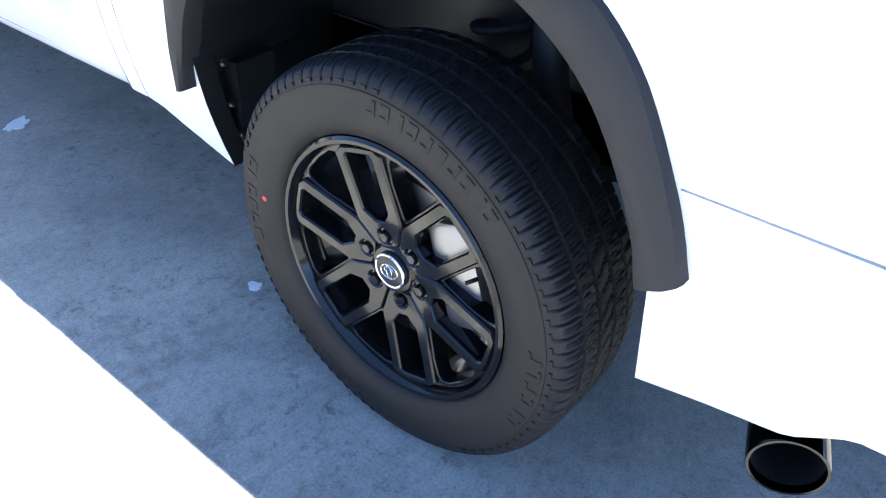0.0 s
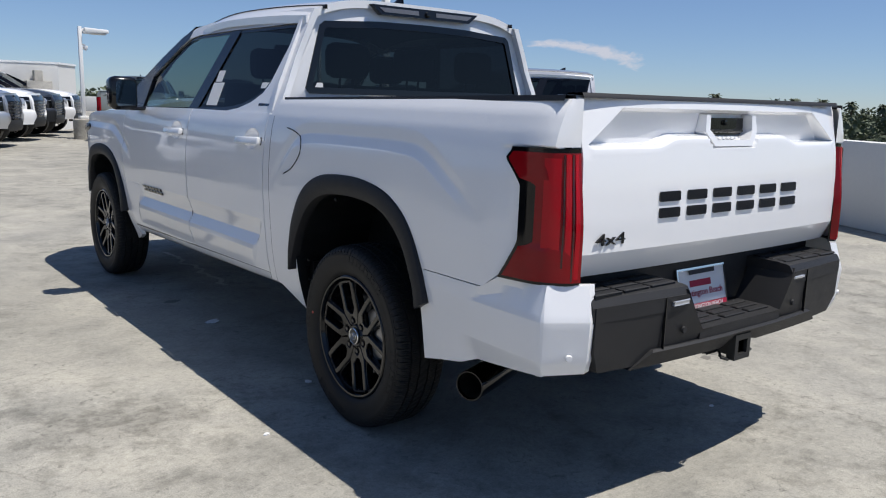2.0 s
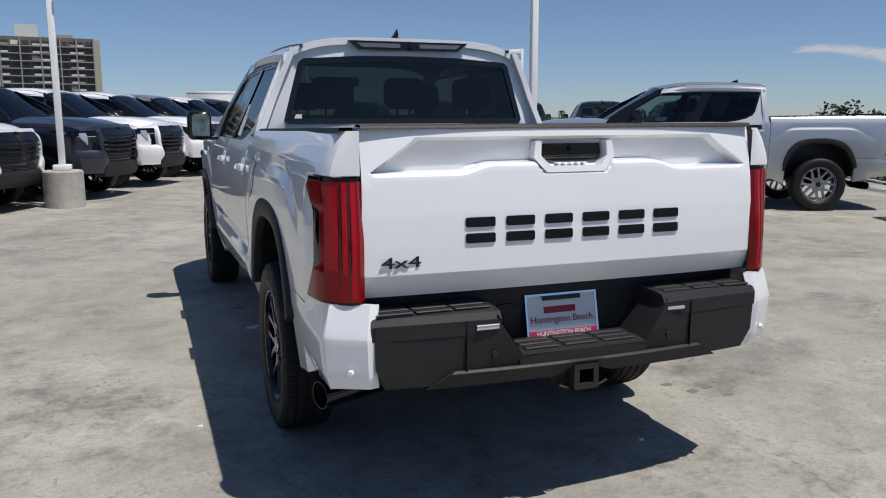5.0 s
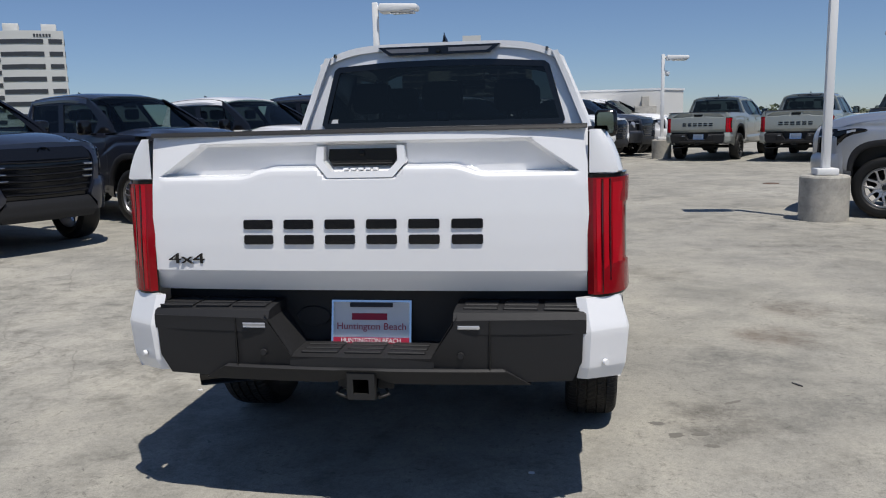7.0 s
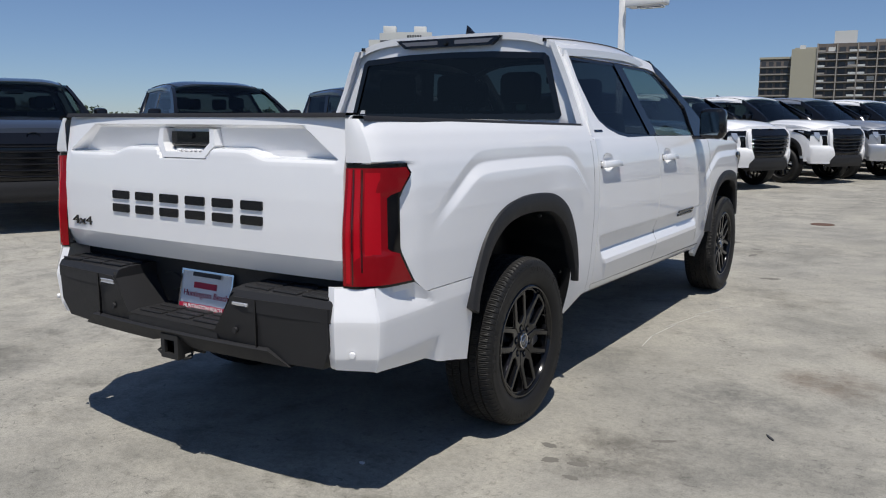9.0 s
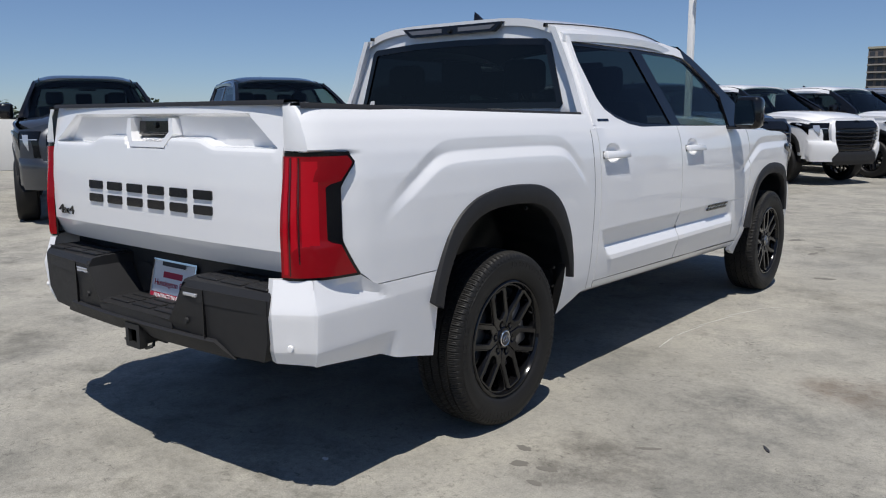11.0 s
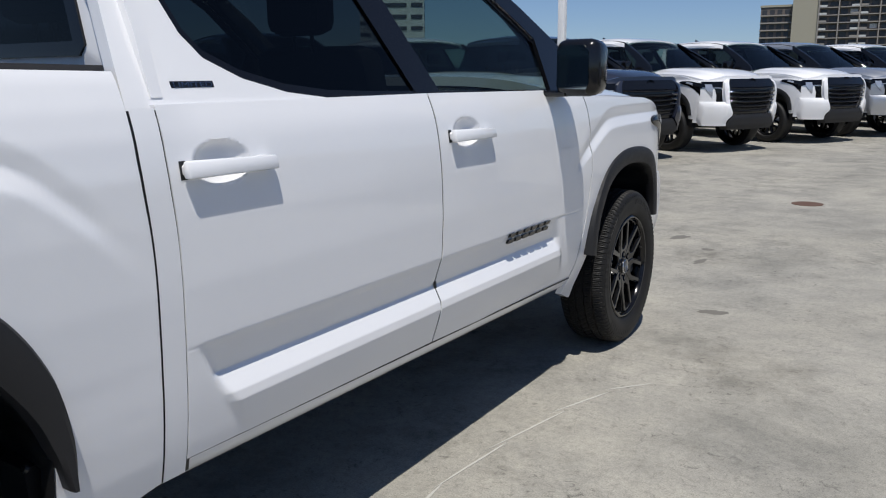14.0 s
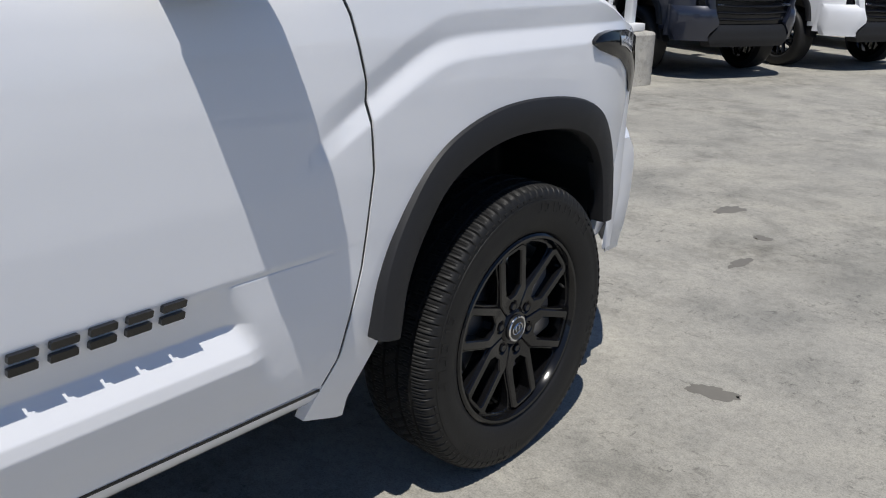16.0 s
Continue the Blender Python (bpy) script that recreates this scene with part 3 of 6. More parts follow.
def pierced(outline, holes, face, depth, chamfer):
    """A cast plate in the wheel's plane: (r, c) outlines; face(r, c) gives its height; every edge is chamfered."""
    lay = lambda u, v, d: (face(u, v) - d, u, v)
    bm = plate(ring(outline, chamfer), lay, 0, [ring(h, -chamfer) for h in holes])
    for o, s in [(outline, 1)] + [(h, -1) for h in holes]:
        rows = [(ring(o, s * chamfer), 0.0), (o, chamfer * 1.1), (ring(o, -s * 0.0015), depth)]
        vs = [[bm.verts.new(lay(u, v, d)) for u, v in p] for p, d in rows]
        m = len(o)
        for a, b in zip(vs, vs[1:]):
            for q in range(m):
                bm.faces.new((a[q], a[(q + 1) % m], b[(q + 1) % m], b[q]))
    weld(bm, 0.0002)
    bmesh.ops.recalc_face_normals(bm, faces=bm.faces)
    return bm


def wheel(parent, m, fine, kind="black", dot=None):
    """A wheel: tyre, rim with six pairs of spokes, hub cap, nuts, disc and caliper. Its outer face looks to +x."""
    t = part("tyre", tyre_mesh(fine), RUBBER, parent, "", 40)
    t.matrix_local = m
    if fine:
        tagged(part("sidewall_relief", sidewall_relief(), RUBBER, t), kind="stuff")
        if dot is not None:
            part("paint_dot", lathe([(0.0, 0.0), (0.001, 0.0), (0.001, 0.006), (-0.001, 0.0065)], 12), simple("red_dot", (0.6, 0.05, 0.04), 0.6), t, "red paint dot").location = (0.1195, 0.312 * math.cos(dot), 0.312 * math.sin(dot))
    mat = RIM if kind == "black" else ALLOY
    nb = 72 if fine else 32
    lip = [(-0.10, 0.255), (0.02, 0.240), (0.085, 0.249), (0.099, 0.254), (0.107, 0.258), (0.108, 0.265), (0.104, 0.271), (0.096, 0.271)]
    rim = part("rim", lathe(lip, nb), mat, parent)
    rim.matrix_local = m
    cone = lambda u, v: 0.079 + 0.017 * ss(0.05, 0.20, math.hypot(u, v))
    turn = lambda pts, a: [(u * math.cos(a) - v * math.sin(a), u * math.sin(a) + v * math.cos(a)) for u, v in pts]
    circle = lambda cu, cv, r, q: [(cu + r * math.cos(2 * math.pi * i / q), cv + r * math.sin(2 * math.pi * i / q)) for i in range(q)]
    slot = [(0.100, -0.010), (0.122, -0.031), (0.228, -0.0335), (0.234, -0.028), (0.234, 0.028), (0.228, 0.0335), (0.122, 0.031), (0.100, 0.010)]
    window = [(0.130, -0.004), (0.188, -0.037), (0.219, -0.053), (0.233, -0.054), (0.241, -0.040), (0.2435, 0.0), (0.241, 0.040), (0.233, 0.054), (0.219, 0.053), (0.188, 0.037), (0.130, 0.004), (0.127, 0.0)]
    pair = [(0.050, -0.028), (0.099, -0.0562), (0.234, -0.0575), (0.247, -0.042), (0.249, 0.0), (0.247, 0.042), (0.234, 0.0575), (0.099, 0.0562), (0.050, 0.028), (0.046, 0.0)]
    angles = [2 * math.pi * (k + 0.5) / 6 for k in range(6)]
    holes = [turn(slot, a) for a in angles] + [turn(window, a + math.pi / 6) for a in angles]
    web = pierced(circle(0, 0, 0.252, nb), holes, lambda u, v: cone(u, v) - 0.009, 0.034, 0.002)
    part("wheel_face", web, mat, rim, "", 25)
    for a in angles:
        sp = pierced(turn(pair, a), [turn(slot, a)] + ([turn(circle(0.0675, 0, 0.0165, 14), a)] if fine else []), cone, 0.012, 0.0035)
        part("spoke", sp, mat, rim, "", 25)
        if fine:
            nut = lathe([(0.060, 0.0125), (0.079, 0.0125), (0.084, 0.0095), (0.084, 0.0)], 6)
            for v in nut.verts:
                v.co += Vector((0, 0.0675 * math.cos(a), 0.0675 * math.sin(a)))
            part("wheel_nut", nut, RIM, rim)
    hub = lathe([(0.03, 0.060), (0.072, 0.056), (0.082, 0.046), (0.082, 0.0)], 48 if fine else 20)
    part("hub", hub, mat, rim)
    part("hub_cap", lathe([(0.080, 0.0385), (0.088, 0.0365), (0.090, 0.032), (0.0895, 0.0)], 40 if fine else 16), CAP, rim, "black centre cap")
    if fine:
        part("cap_ring", lathe([(0.0885, 0.0375), (0.0905, 0.0365), (0.0915, 0.034), (0.0905, 0.0315), (0.089, 0.031)], 40), CHROME, rim, "bright ring")
        e = bmesh.new()
        for cx, cy, rx, ry in ((0, 0, 0.021, 0.015), (0, 0.0045, 0.0105, 0.0062), (0, -0.001, 0.0065, 0.0145)):
            b = grid(lambda u, v: (0.0905 + (0.001 if v == 0.5 else 0), cx + rx * (1 + (v - 0.5) * 0.16) * math.cos(u), cy + ry * (1 + (v - 0.5) * 0.16) * math.sin(u)), np.linspace(0, 2 * math.pi, 25), (0, 0.5, 1))
            join(e, b)
        part("cap_emblem", e, CHROME, rim, "plain bright oval emblem")
    if fine:
        part("valve", tube([(0.085, 0.215, 0.03), (0.105, 0.205, 0.03)], 0.004, 8), RUBBER, rim)
        part("brake_disc", lathe([(0.0, 0.06), (0.035, 0.07), (0.036, 0.175), (0.016, 0.175), (0.016, 0.08)], 48), STEEL, rim)
        cal = box(-0.02, 0.062, -0.05, 0.05, -0.11, 0.11, 0.012)
        for v in cal.verts:
            v.co.y += 0.165
            v.co.y -= 0.6 * (v.co.z) ** 2 * 4
        part("caliper", cal, STEEL, rim)
    return t


def corner_plan(s):
    """The rear corner seen from above, s from 0 (tailgate side) to 1 (flank)."""
    pts = CORNER
    return float(np.interp(s, np.linspace(0, 1, len(pts)), pts[:, 0])), float(np.interp(s, np.linspace(0, 1, len(pts)), pts[:, 1]))


CORNER = smooth([(0.835, -1.150), (0.875, -1.145), (0.918, -1.115), (0.945, -1.065), (0.958, -1.0), (0.966, -0.93), (0.970, -0.86)], 60)
BUMPER = np.array([(0.832 + 0.122 * t, -1.238 + 0.074 * t) for t in np.linspace(0, 1, 8)] + [(0.962, -1.157), (0.968, -1.147), (0.971, -1.134)]
                  + [(0.972 - 0.008 * t, -1.12 + 0.63 * t) for t in np.linspace(0, 1, 36)])


def plan_at(c, y):
    return float(np.interp(y, c[:, 1], c[:, 0]))


def ledge_z(x):
    """Height of the ledge under the tailgate's upper hollow."""
    return 1.305 + 0.030 * ss(0.47, 0.33, abs(x))


def recess_end(z):
    """Half the width of the tailgate's upper hollow at height z."""
    return 0.795 - 0.165 * min(1.0, max(0.0, (z - 1.302) / 0.112))


def tailgate_y(x, z):
    """Depth of the tailgate's outer skin at (x, z)."""
    ax = abs(x)
    zl = ledge_z(x)
    face = float(np.interp(z, *TG_FACE))
    if z > zl - 0.05:
        edge = recess_end(z)
        inset = ss(edge, edge - 0.030, ax)
        foot = float(np.interp(zl - 0.05, *TG_FACE))
        top = float(np.interp(z, [zl - 0.05, zl - 0.016, zl - 0.004, zl, 1.412, 1.424, 1.452, 1.46], [foot, foot + 0.003, foot + 0.012, -1.108, -1.122, -1.143, -1.138, -1.120]))
        flush = float(np.interp(z, [zl - 0.05, 1.43, 1.452, 1.46], [foot, -1.143, -1.136, -1.120]))
        face = flush + (top - flush) * inset
    # hollow round the handle
    if ax < 0.17 and 1.285 < z < 1.41:
        d = ss(0.168, 0.150, ax + max(0, (1.33 - z)) * 0.8) * ss(1.287, 1.300, z)
        back = float(np.interp(z, [1.29, 1.315, 1.335, 1.41], [-1.145, -1.128, -1.098, -1.098]))
        face = face * (1 - d) + back * d
    return face + 0.020 * (ax / 0.82) ** 3


TG_FACE = ([0.86, 0.88, 0.945, 0.948, 1.05, 1.15, 1.25, 1.34], [-1.140, -1.152, -1.187, -1.1885, -1.189, -1.185, -1.178, -1.168])


def pickup(fine, kind="black"):
    """A crew-cab pickup with a short bed."""
    T = thing("pickup_truck", "white crew-cab pickup truck with black trim parked on the concrete deck", "pickup truck")
    k = 1.0 if fine else 0.4
    ny, nz = int(96 * k), int(44 * k)
    both = lambda name, bm, mat, label="", parent=T: [part(name, mirrored(bm), mat, parent, label), part(name, bm, mat, parent, label)]

    # bed sides, doors, fenders, sills
    bed = side_panel(lambda z: -1.135 if z > 0.9 else -1.135, lambda z: BED_FRONT(z), 1.105, lambda u: 1.447 - 0.032 * u, [lambda y: 0.804 + 0.75 * max(0.0, min(0.09, -0.86 - y)), lambda y: max(0.60, arch_z(ARCH_R, y)), lambda y: 0.41 + 0.42 * max(0, y - 0.52) - 0.25 * max(0, y - 0.72)], int(170 * k), int(nz * 1.9), (-0.512, 0.517))
    both("bed_side", bed, WHITE)
    both("bed_pillar", grid(lambda u, z: (0.825 + (side_x(-1.134, z) - 0.825) * u, -1.150 + 0.015 * u ** 2, z), np.linspace(0, 1, 6), np.linspace(1.296, 1.447, 8)), WHITE)
    both("tailgate_gap", box(0.816, 0.830, -1.105, -1.085, 0.86, 1.440), LINER)
    seam = lambda z: 1.880 + 0.012 * math.sin((z - 0.5) / 0.83 * math.pi)
    frontedge = lambda z: float(np.interp(z, [0.42, 0.47, 0.55, 0.75, 0.95, 1.12, 1.25, 1.36], [2.99, 3.015, 3.065, 3.115, 3.140, 3.130, 3.10, 3.05]))
    rd = side_panel(lambda z: 0.832 + 0.010 * ss(1.25, 1.0, z), lambda z: seam(z) - 0.004, 0.80, lambda u: 1.345, lambda y: 0.535 - 0.018 * (y - 0.83), int(150 * k), int(110 * k))
    fd = side_panel(lambda z: seam(z) + 0.004, lambda z: frontedge(z) - 0.004, 0.80, lambda u: 1.345 - 0.012 * u, lambda y: 0.516 - 0.030 * (y - 1.88), int(150 * k), int(110 * k))
    fender = side_panel(lambda z: frontedge(z) + 0.004, lambda z: 4.30, 1.03, lambda u: 1.306 - 0.045 * u - 0.100 * ss(0.60, 1.1, u), [lambda y: max(0.37, 0.47 - 0.45 * max(0, y - 3.0)), lambda y: max(0.56, arch_z(ARCH_F, y)), lambda y: 0.56], int(80 * k), int(46 * k), (3.235, 4.118))
    sill = grid(lambda u, v: (side_x(u, 0.45 + 0.06 * v) - 0.006 - 0.035 * (1 - v) ** 3, u, (0.466 - 0.036 * (u - 0.9) / 2.2) + (0.064 - 0.004 * (u - 0.83) / 2.2) * v), np.linspace(0.70, 3.08, 30), (0, 0.1, 0.25, 0.45, 0.7, 1))
    rim_in(sill, (-0.04, 0, 0))
    for s in (-1, 1):
        f = (lambda b: b) if s > 0 else mirrored
        d1 = part("rear_door", f(rd.copy()), WHITE, T)
        d2 = part("front_door", f(fd.copy()), WHITE, T)
        for d, yc in ((d1, 0.998), (d2, 2.082)):
            bar = box(-0.010, 0.014, -0.135, 0.135, -0.0205, 0.0190, 0.0055, 2 if fine else 1)
            for v in bar.verts:
                v.co.x -= 0.008 * ss(0.002, 0.018, v.co.z) * (v.co.x > 0)
                v.co.z *= 1 - 0.16 * ss(0.02, 0.13, v.co.y)
            for v in bar.verts:
                v.co += Vector((0.992 - 0.10 * v.co.y ** 2 * 6, yc, 1.205 - 0.02 * (v.co.y)))
            for e in (-0.11, 0.11):
                box(0.950, 0.988, yc + e - 0.022, yc + e + 0.022, 1.192, 1.218, 0.005, 1, bar)
            part("door_handle", f(bar), WHITE, d)
            if fine:
                gap = grid(lambda u, v: (side_x(yc + u, 1.206 + v) + 0.0012, yc + u, 1.206 + v), np.linspace(-0.1385, -0.120, 5), np.linspace(-0.0215, 0.0195, 5))
                part("handle_gap", f(gap), LINER, d, "dark gap beside the handle")
        name_bar(d2, (lambda u, v, d: (s * (side_x(u, v) + 0.010 - d), u, v)), 2.36, 2.71, 0.79, 0.040, 0.010, TRIM, "black name badge of plain blocks")
        if fine:
            part("trim_badge", box(-0.003, 0.004, -0.062, 0.062, -0.009, 0.009, 0.002, 1), TRIM, d1, "small black badge").matrix_local = pose(s * 0.8985, 0.965, 1.385, 0, s * -22, 0)
            part("trim_badge_word", text_mesh("LIMITED", 0.017, 0.002, lambda u, v, d: (s * (0.8985 - 0.4 * v) + s * 0.0055, 0.965 + s * u, 1.385 + v), 1.0, 0.11), CHROME, d1, "small bright word")
    rd.free(), fd.free()
    both("front_fender", fender, WHITE)
    both("door_seal", seal(lambda z: seam(z), 0.52, 1.335), LINER)
    both("door_seal", seal(lambda z: frontedge(z), 0.49, 1.30), LINER)
    both("cab_seal", seal(lambda z: 0.797 + 0.012 * ss(1.25, 1.0, z), 0.50, 1.335, 0.085, 0.004), LINER)
    both("cab_post", seal(lambda z: 0.7960 + 0.012 * ss(1.25, 1.0, z), 0.50, 1.34, 0.062, 0.0012), WHITE)
    both("door_foot_seal", grid(lambda y, v: (side_x(y, 0.52) - 0.0035, y, 0.5335 - 0.0205 * (y - 0.83) + 0.007 * (v - 0.5)), np.linspace(0.84, 3.02, 20), (0, 1)), LINER)
    both("sill", sill, WHITE)
    both("arch_return", grid(lambda z, v: (side_x(0.517, z) + 0.001 - 0.045 * v, 0.5125, z), np.linspace(0.408, 0.72, 12), (0, 1)), LINER)
    for o, i, c, yc, nm in ((FL_RO, FL_RI, ARCH_R, 0.0, "rear_arch"), (FL_FO, FL_FI, ARCH_F, 3.68, "front_arch")):
        both("wheel_arch_flare", flare_mesh(o, i, int(64 * (1 if fine else 0.5))), PLASTIC, "textured black plastic")
        both("wheel_liner", liner_mesh(i, yc, 48 if fine else 20, fine), LINER)

    if fine:
        for s in (-1, 1):
            for y, z in ((0.505, 0.56), (0.512, 0.48), (0.49, 0.66), (-0.36, 0.90), (0.20, 0.985)):
                stud = lathe([(-0.004, 0.0), (-0.004, 0.007), (0.004, 0.009)], 10, "y")
                part("liner_fastener", stud, CAP, T).matrix_local = pose(s * (side_x(y, z) - 0.05), y - 0.006, z, -35 if y > 0.4 else 0)

    # greenhouse
    outer = [(0.771, 1.335), (0.782, 1.45), (0.800, 1.62), (0.797, 1.72), (0.795, 1.872), (1.2, 1.880), (1.70, 1.880), (2.10, 1.872), (2.32, 1.848), (2.50, 1.795), (2.76, 1.665), (3.00, 1.528), (3.16, 1.425), (3.22, 1.330)]
    hole = [tuple(p) for p in ([(0.875, 1.795), (0.905, 1.70), (0.975, 1.50), (1.02, 1.445), (1.12, 1.398), (1.26, 1.362), (1.42, 1.343), (1.62, 1.335), (1.90, 1.330), (2.40, 1.322), (3.02, 1.316), (3.05, 1.350), (2.93, 1.460), (2.72, 1.595), (2.48, 1.735), (2.36, 1.785), (2.22, 1.800), (1.70, 1.806), (1.20, 1.803), (0.91, 1.803)])]
    both("cab_side", plate(outer, lambda u, v, d: (glass_x(v) - 0.006 * (v > 1.85) - d, u, v), 0.035, (hole,)), WHITE)
    both("window_seal", plate(ring(hole, -0.004), lambda u, v, d: (glass_x(v) - 0.008 - d, u, v), 0.008, (ring(hole, 0.022),)), TRIM)
    apc = [(2.36, 1.842), (2.505, 1.798), (2.765, 1.669), (3.005, 1.531), (3.165, 1.427), (3.222, 1.336), (3.045, 1.336), (3.05, 1.350), (2.93, 1.460), (2.72, 1.595), (2.48, 1.735), (2.38, 1.780)]
    both("pillar_cover", plate(apc, lambda u, v, d: (glass_x(v) + 0.003 - d, u, v), 0.052), TRIM, "gloss black pillar cover")
    pillar = [(1.845, 1.325), (1.985, 1.325), (1.735, 1.802), (1.60, 1.803)]
    both("door_pillar", plate(pillar, lambda u, v, d: (glass_x(v) - 0.005 - d, u, v), 0.02), TRIM, "gloss black pillar")
    rear_pane = [(0.875, 1.795), (0.905, 1.70), (0.975, 1.50), (1.02, 1.445), (1.12, 1.398), (1.26, 1.362), (1.42, 1.343), (1.62, 1.335), (1.90, 1.330), (1.66, 1.801), (1.20, 1.803), (0.91, 1.803)]
    front_pane = [(1.93, 1.329), (2.40, 1.322), (3.02, 1.316), (3.05, 1.350), (2.93, 1.460), (2.72, 1.595), (2.48, 1.735), (2.36, 1.785), (2.22, 1.800), (1.69, 1.806)]
    for s in (-1, 1):
        f = (lambda b: b) if s > 0 else mirrored
        part("rear_door_glass", f(plate(rear_pane, lambda u, v, d: (glass_x(v) - 0.012 - d, u, v), 0)), PRIVACY, T, "dark tinted glass")
        part("front_door_glass", f(plate(front_pane, lambda u, v, d: (glass_x(v) - 0.012 - d, u, v), 0)), CLEAR, T, "lightly tinted glass")
    roof = grid(lambda u, v: (u * (0.735 - 0.02 * ss(2.0, 2.3, v)), v, roof_z(u * 0.735, v)), np.linspace(-1, 1, 33 if fine else 15), np.linspace(0.815, 2.36, 31 if fine else 12))
    rim_in(roof, (0, 0, -0.04))
    part("roof", roof, WHITE, T)
    for s in (-1, 1):
        part("roof_moulding", grid(lambda u, v: (s * (0.628 + 0.014 * v), u, roof_z(0.635, u) + 0.004 - (0.02 if v in (0, 1) else 0)), np.concatenate([[0.79], np.linspace(0.795, 2.28, 16)]), (0, 0.1, 0.9, 1)), PLASTIC, T)
    # rear wall of the cab with its window
    wall = [(-0.915, 1.36), (0.915, 1.36), (0.875, 1.50), (0.80, 1.68), (0.735, 1.830), (0.70, 1.852), (0.64, 1.882), (0.40, 1.926), (0, 1.934), (-0.40, 1.926), (-0.64, 1.882), (-0.70, 1.852), (-0.735, 1.830), (-0.80, 1.68), (-0.875, 1.50)]
    win = [(-0.720, 1.455), (0.720, 1.455), (0.735, 1.475), (0.645, 1.792), (0.62, 1.812), (0.30, 1.832), (0, 1.836), (-0.30, 1.832), (-0.62, 1.812), (-0.645, 1.792), (-0.735, 1.475)]
    back = lambda u, v, d: (u, 0.796 + 0.075 * (v - 1.45) + 0.03 * (abs(u) / 0.8) ** 4 + d, v)
    part("cab_back", plate(wall, back, 0.03, (win,)), WHITE, T)
    part("rear_window_frame", plate(ring(win, -0.006), lambda u, v, d: back(u, v, d - 0.006), 0.012, (ring(win, 0.030),)), TRIM, T)
    part("rear_window", plate(ring(win, 0.01), lambda u, v, d: back(u, v, d + 0.002), 0), PRIVACY, T, "dark tinted rear window")
    lampf = lambda u, v, d: (u, 0.752 + 0.075 * (v - 1.45) + d, v + 0.004)
    hm = part("high_brake_light", plate([(-0.365, 1.918), (0.365, 1.918), (0.30, 1.868), (-0.30, 1.868)], lampf, 0.04), TRIM, T, "gloss black housing")
    for s in (-1, 1):
        part("lens", plate([(s * 0.06, 1.905), (s * 0.32, 1.905), (s * 0.285, 1.882), (s * 0.06, 1.882)], lambda u, v, d: (u, lampf(u, v, d)[1] - 0.003, v + 0.004), 0.01), RIBBED, hm, "clear ribbed lens")
    if fine:
        part("rear_camera", lathe([(-0.016, 0.0), (-0.014, 0.012), (0.01, 0.02)], 16, "y"), TRIM, hm).location = (0, 0.785, 1.893)
    fin = bmesh.new()
    for w in (-1, 1):
        grid(lambda u, v: (w * (0.030 * (1 - v) ** 1.1 + 0.003) * math.sin(math.pi * min(0.97, 0.06 + u * 0.94)) ** 0.7, 1.02 + (0.20 - 0.14 * v) * u + 0.005 * v, 1.936 + 0.085 * v * (1 - 0.25 * u)), np.linspace(0, 1, 9), np.linspace(0, 1, 7), fin)
    part("roof_aerial", weld(fin, 0.003), TRIM, T, "shark-fin aerial")
    if fine:
        for nm, y0, y1, z0, z1, s in (("window_sticker", 1.585, 1.735, 1.37, 1.50, -1), ("window_sticker", 1.63, 1.715, 1.505, 1.57, -1), ("window_sticker", 0.985, 1.09, 1.47, 1.50, -1)):
            part(nm, plate([(y0, z0), (y1, z0), (y1, z1), (y0, z1)], lambda u, v, d: (s * (glass_x(v) - 0.0095 - d), u, v), 0.0015), PAPER, T, "white paper label on the window")
        part("window_sticker", plate([(-0.70, 1.475), (-0.64, 1.475), (-0.64, 1.505), (-0.70, 1.505)], lambda u, v, d: back(u, v, d + 0.004), 0.001), PAPER, T, "small white label inside the window")
        fd_ = [(-(side_x(y, z) + 0.0005), y, z) for y, z in smooth([(0.60, 1.285), (0.52, 1.27), (0.445, 1.225), (0.445, 1.17), (0.52, 1.10), (0.60, 1.068)], 40)]
        part("fuel_flap_joint", tube(fd_, 0.0032, 6), LINER, T, "dark joint round the fuel flap")
    # windscreen, bonnet, nose
    ws = grid(lambda u, v: ((0.70 + 0.115 * (1 - v)) * u, 3.32 - 0.96 * v - 0.07 * u * u * (1 - 0.3 * v), 1.290 + 0.605 * v - 0.03 * u * u * v), np.linspace(-1, 1, 15), np.linspace(0, 1, 9))
    part("windscreen", ws, CLEAR, T, "clear windscreen")
    def pillar_at(w, z):
        """The front face of the windscreen pillar, from the door frame (0) to the glass (1)."""
        k_ = (z - 1.29) / 0.575
        oy = float(np.interp(z, [1.33, 1.425, 1.528, 1.665, 1.795, 1.86], [3.22, 3.16, 3.00, 2.76, 2.50, 2.34]))
        ex, ey = 0.69 + 0.115 * (1 - k_), 3.325 - 0.96 * k_ - 0.07 * (1 - 0.3 * k_)
        return (glass_x(z) * (1 - w) + ex * w, oy * (1 - w) + ey * w + 0.03 * math.sin(math.pi * w), z + 0.006 * math.sin(math.pi * w))
    apil = grid(pillar_at, np.linspace(0, 1, 5), np.linspace(1.335, 1.858, 9))
    both("windscreen_pillar", apil, TRIM, "gloss black windscreen pillar")
    def hood_z(x, y):
        t = (y - 3.05) / 1.45
        z = 1.392 - 0.022 * t - 0.115 * t ** 4 - 0.080 * (abs(x) / 0.86) ** 3
        return z + 0.020 * ss(0.64, 0.52, abs(x)) * ss(3.1, 3.35, y)
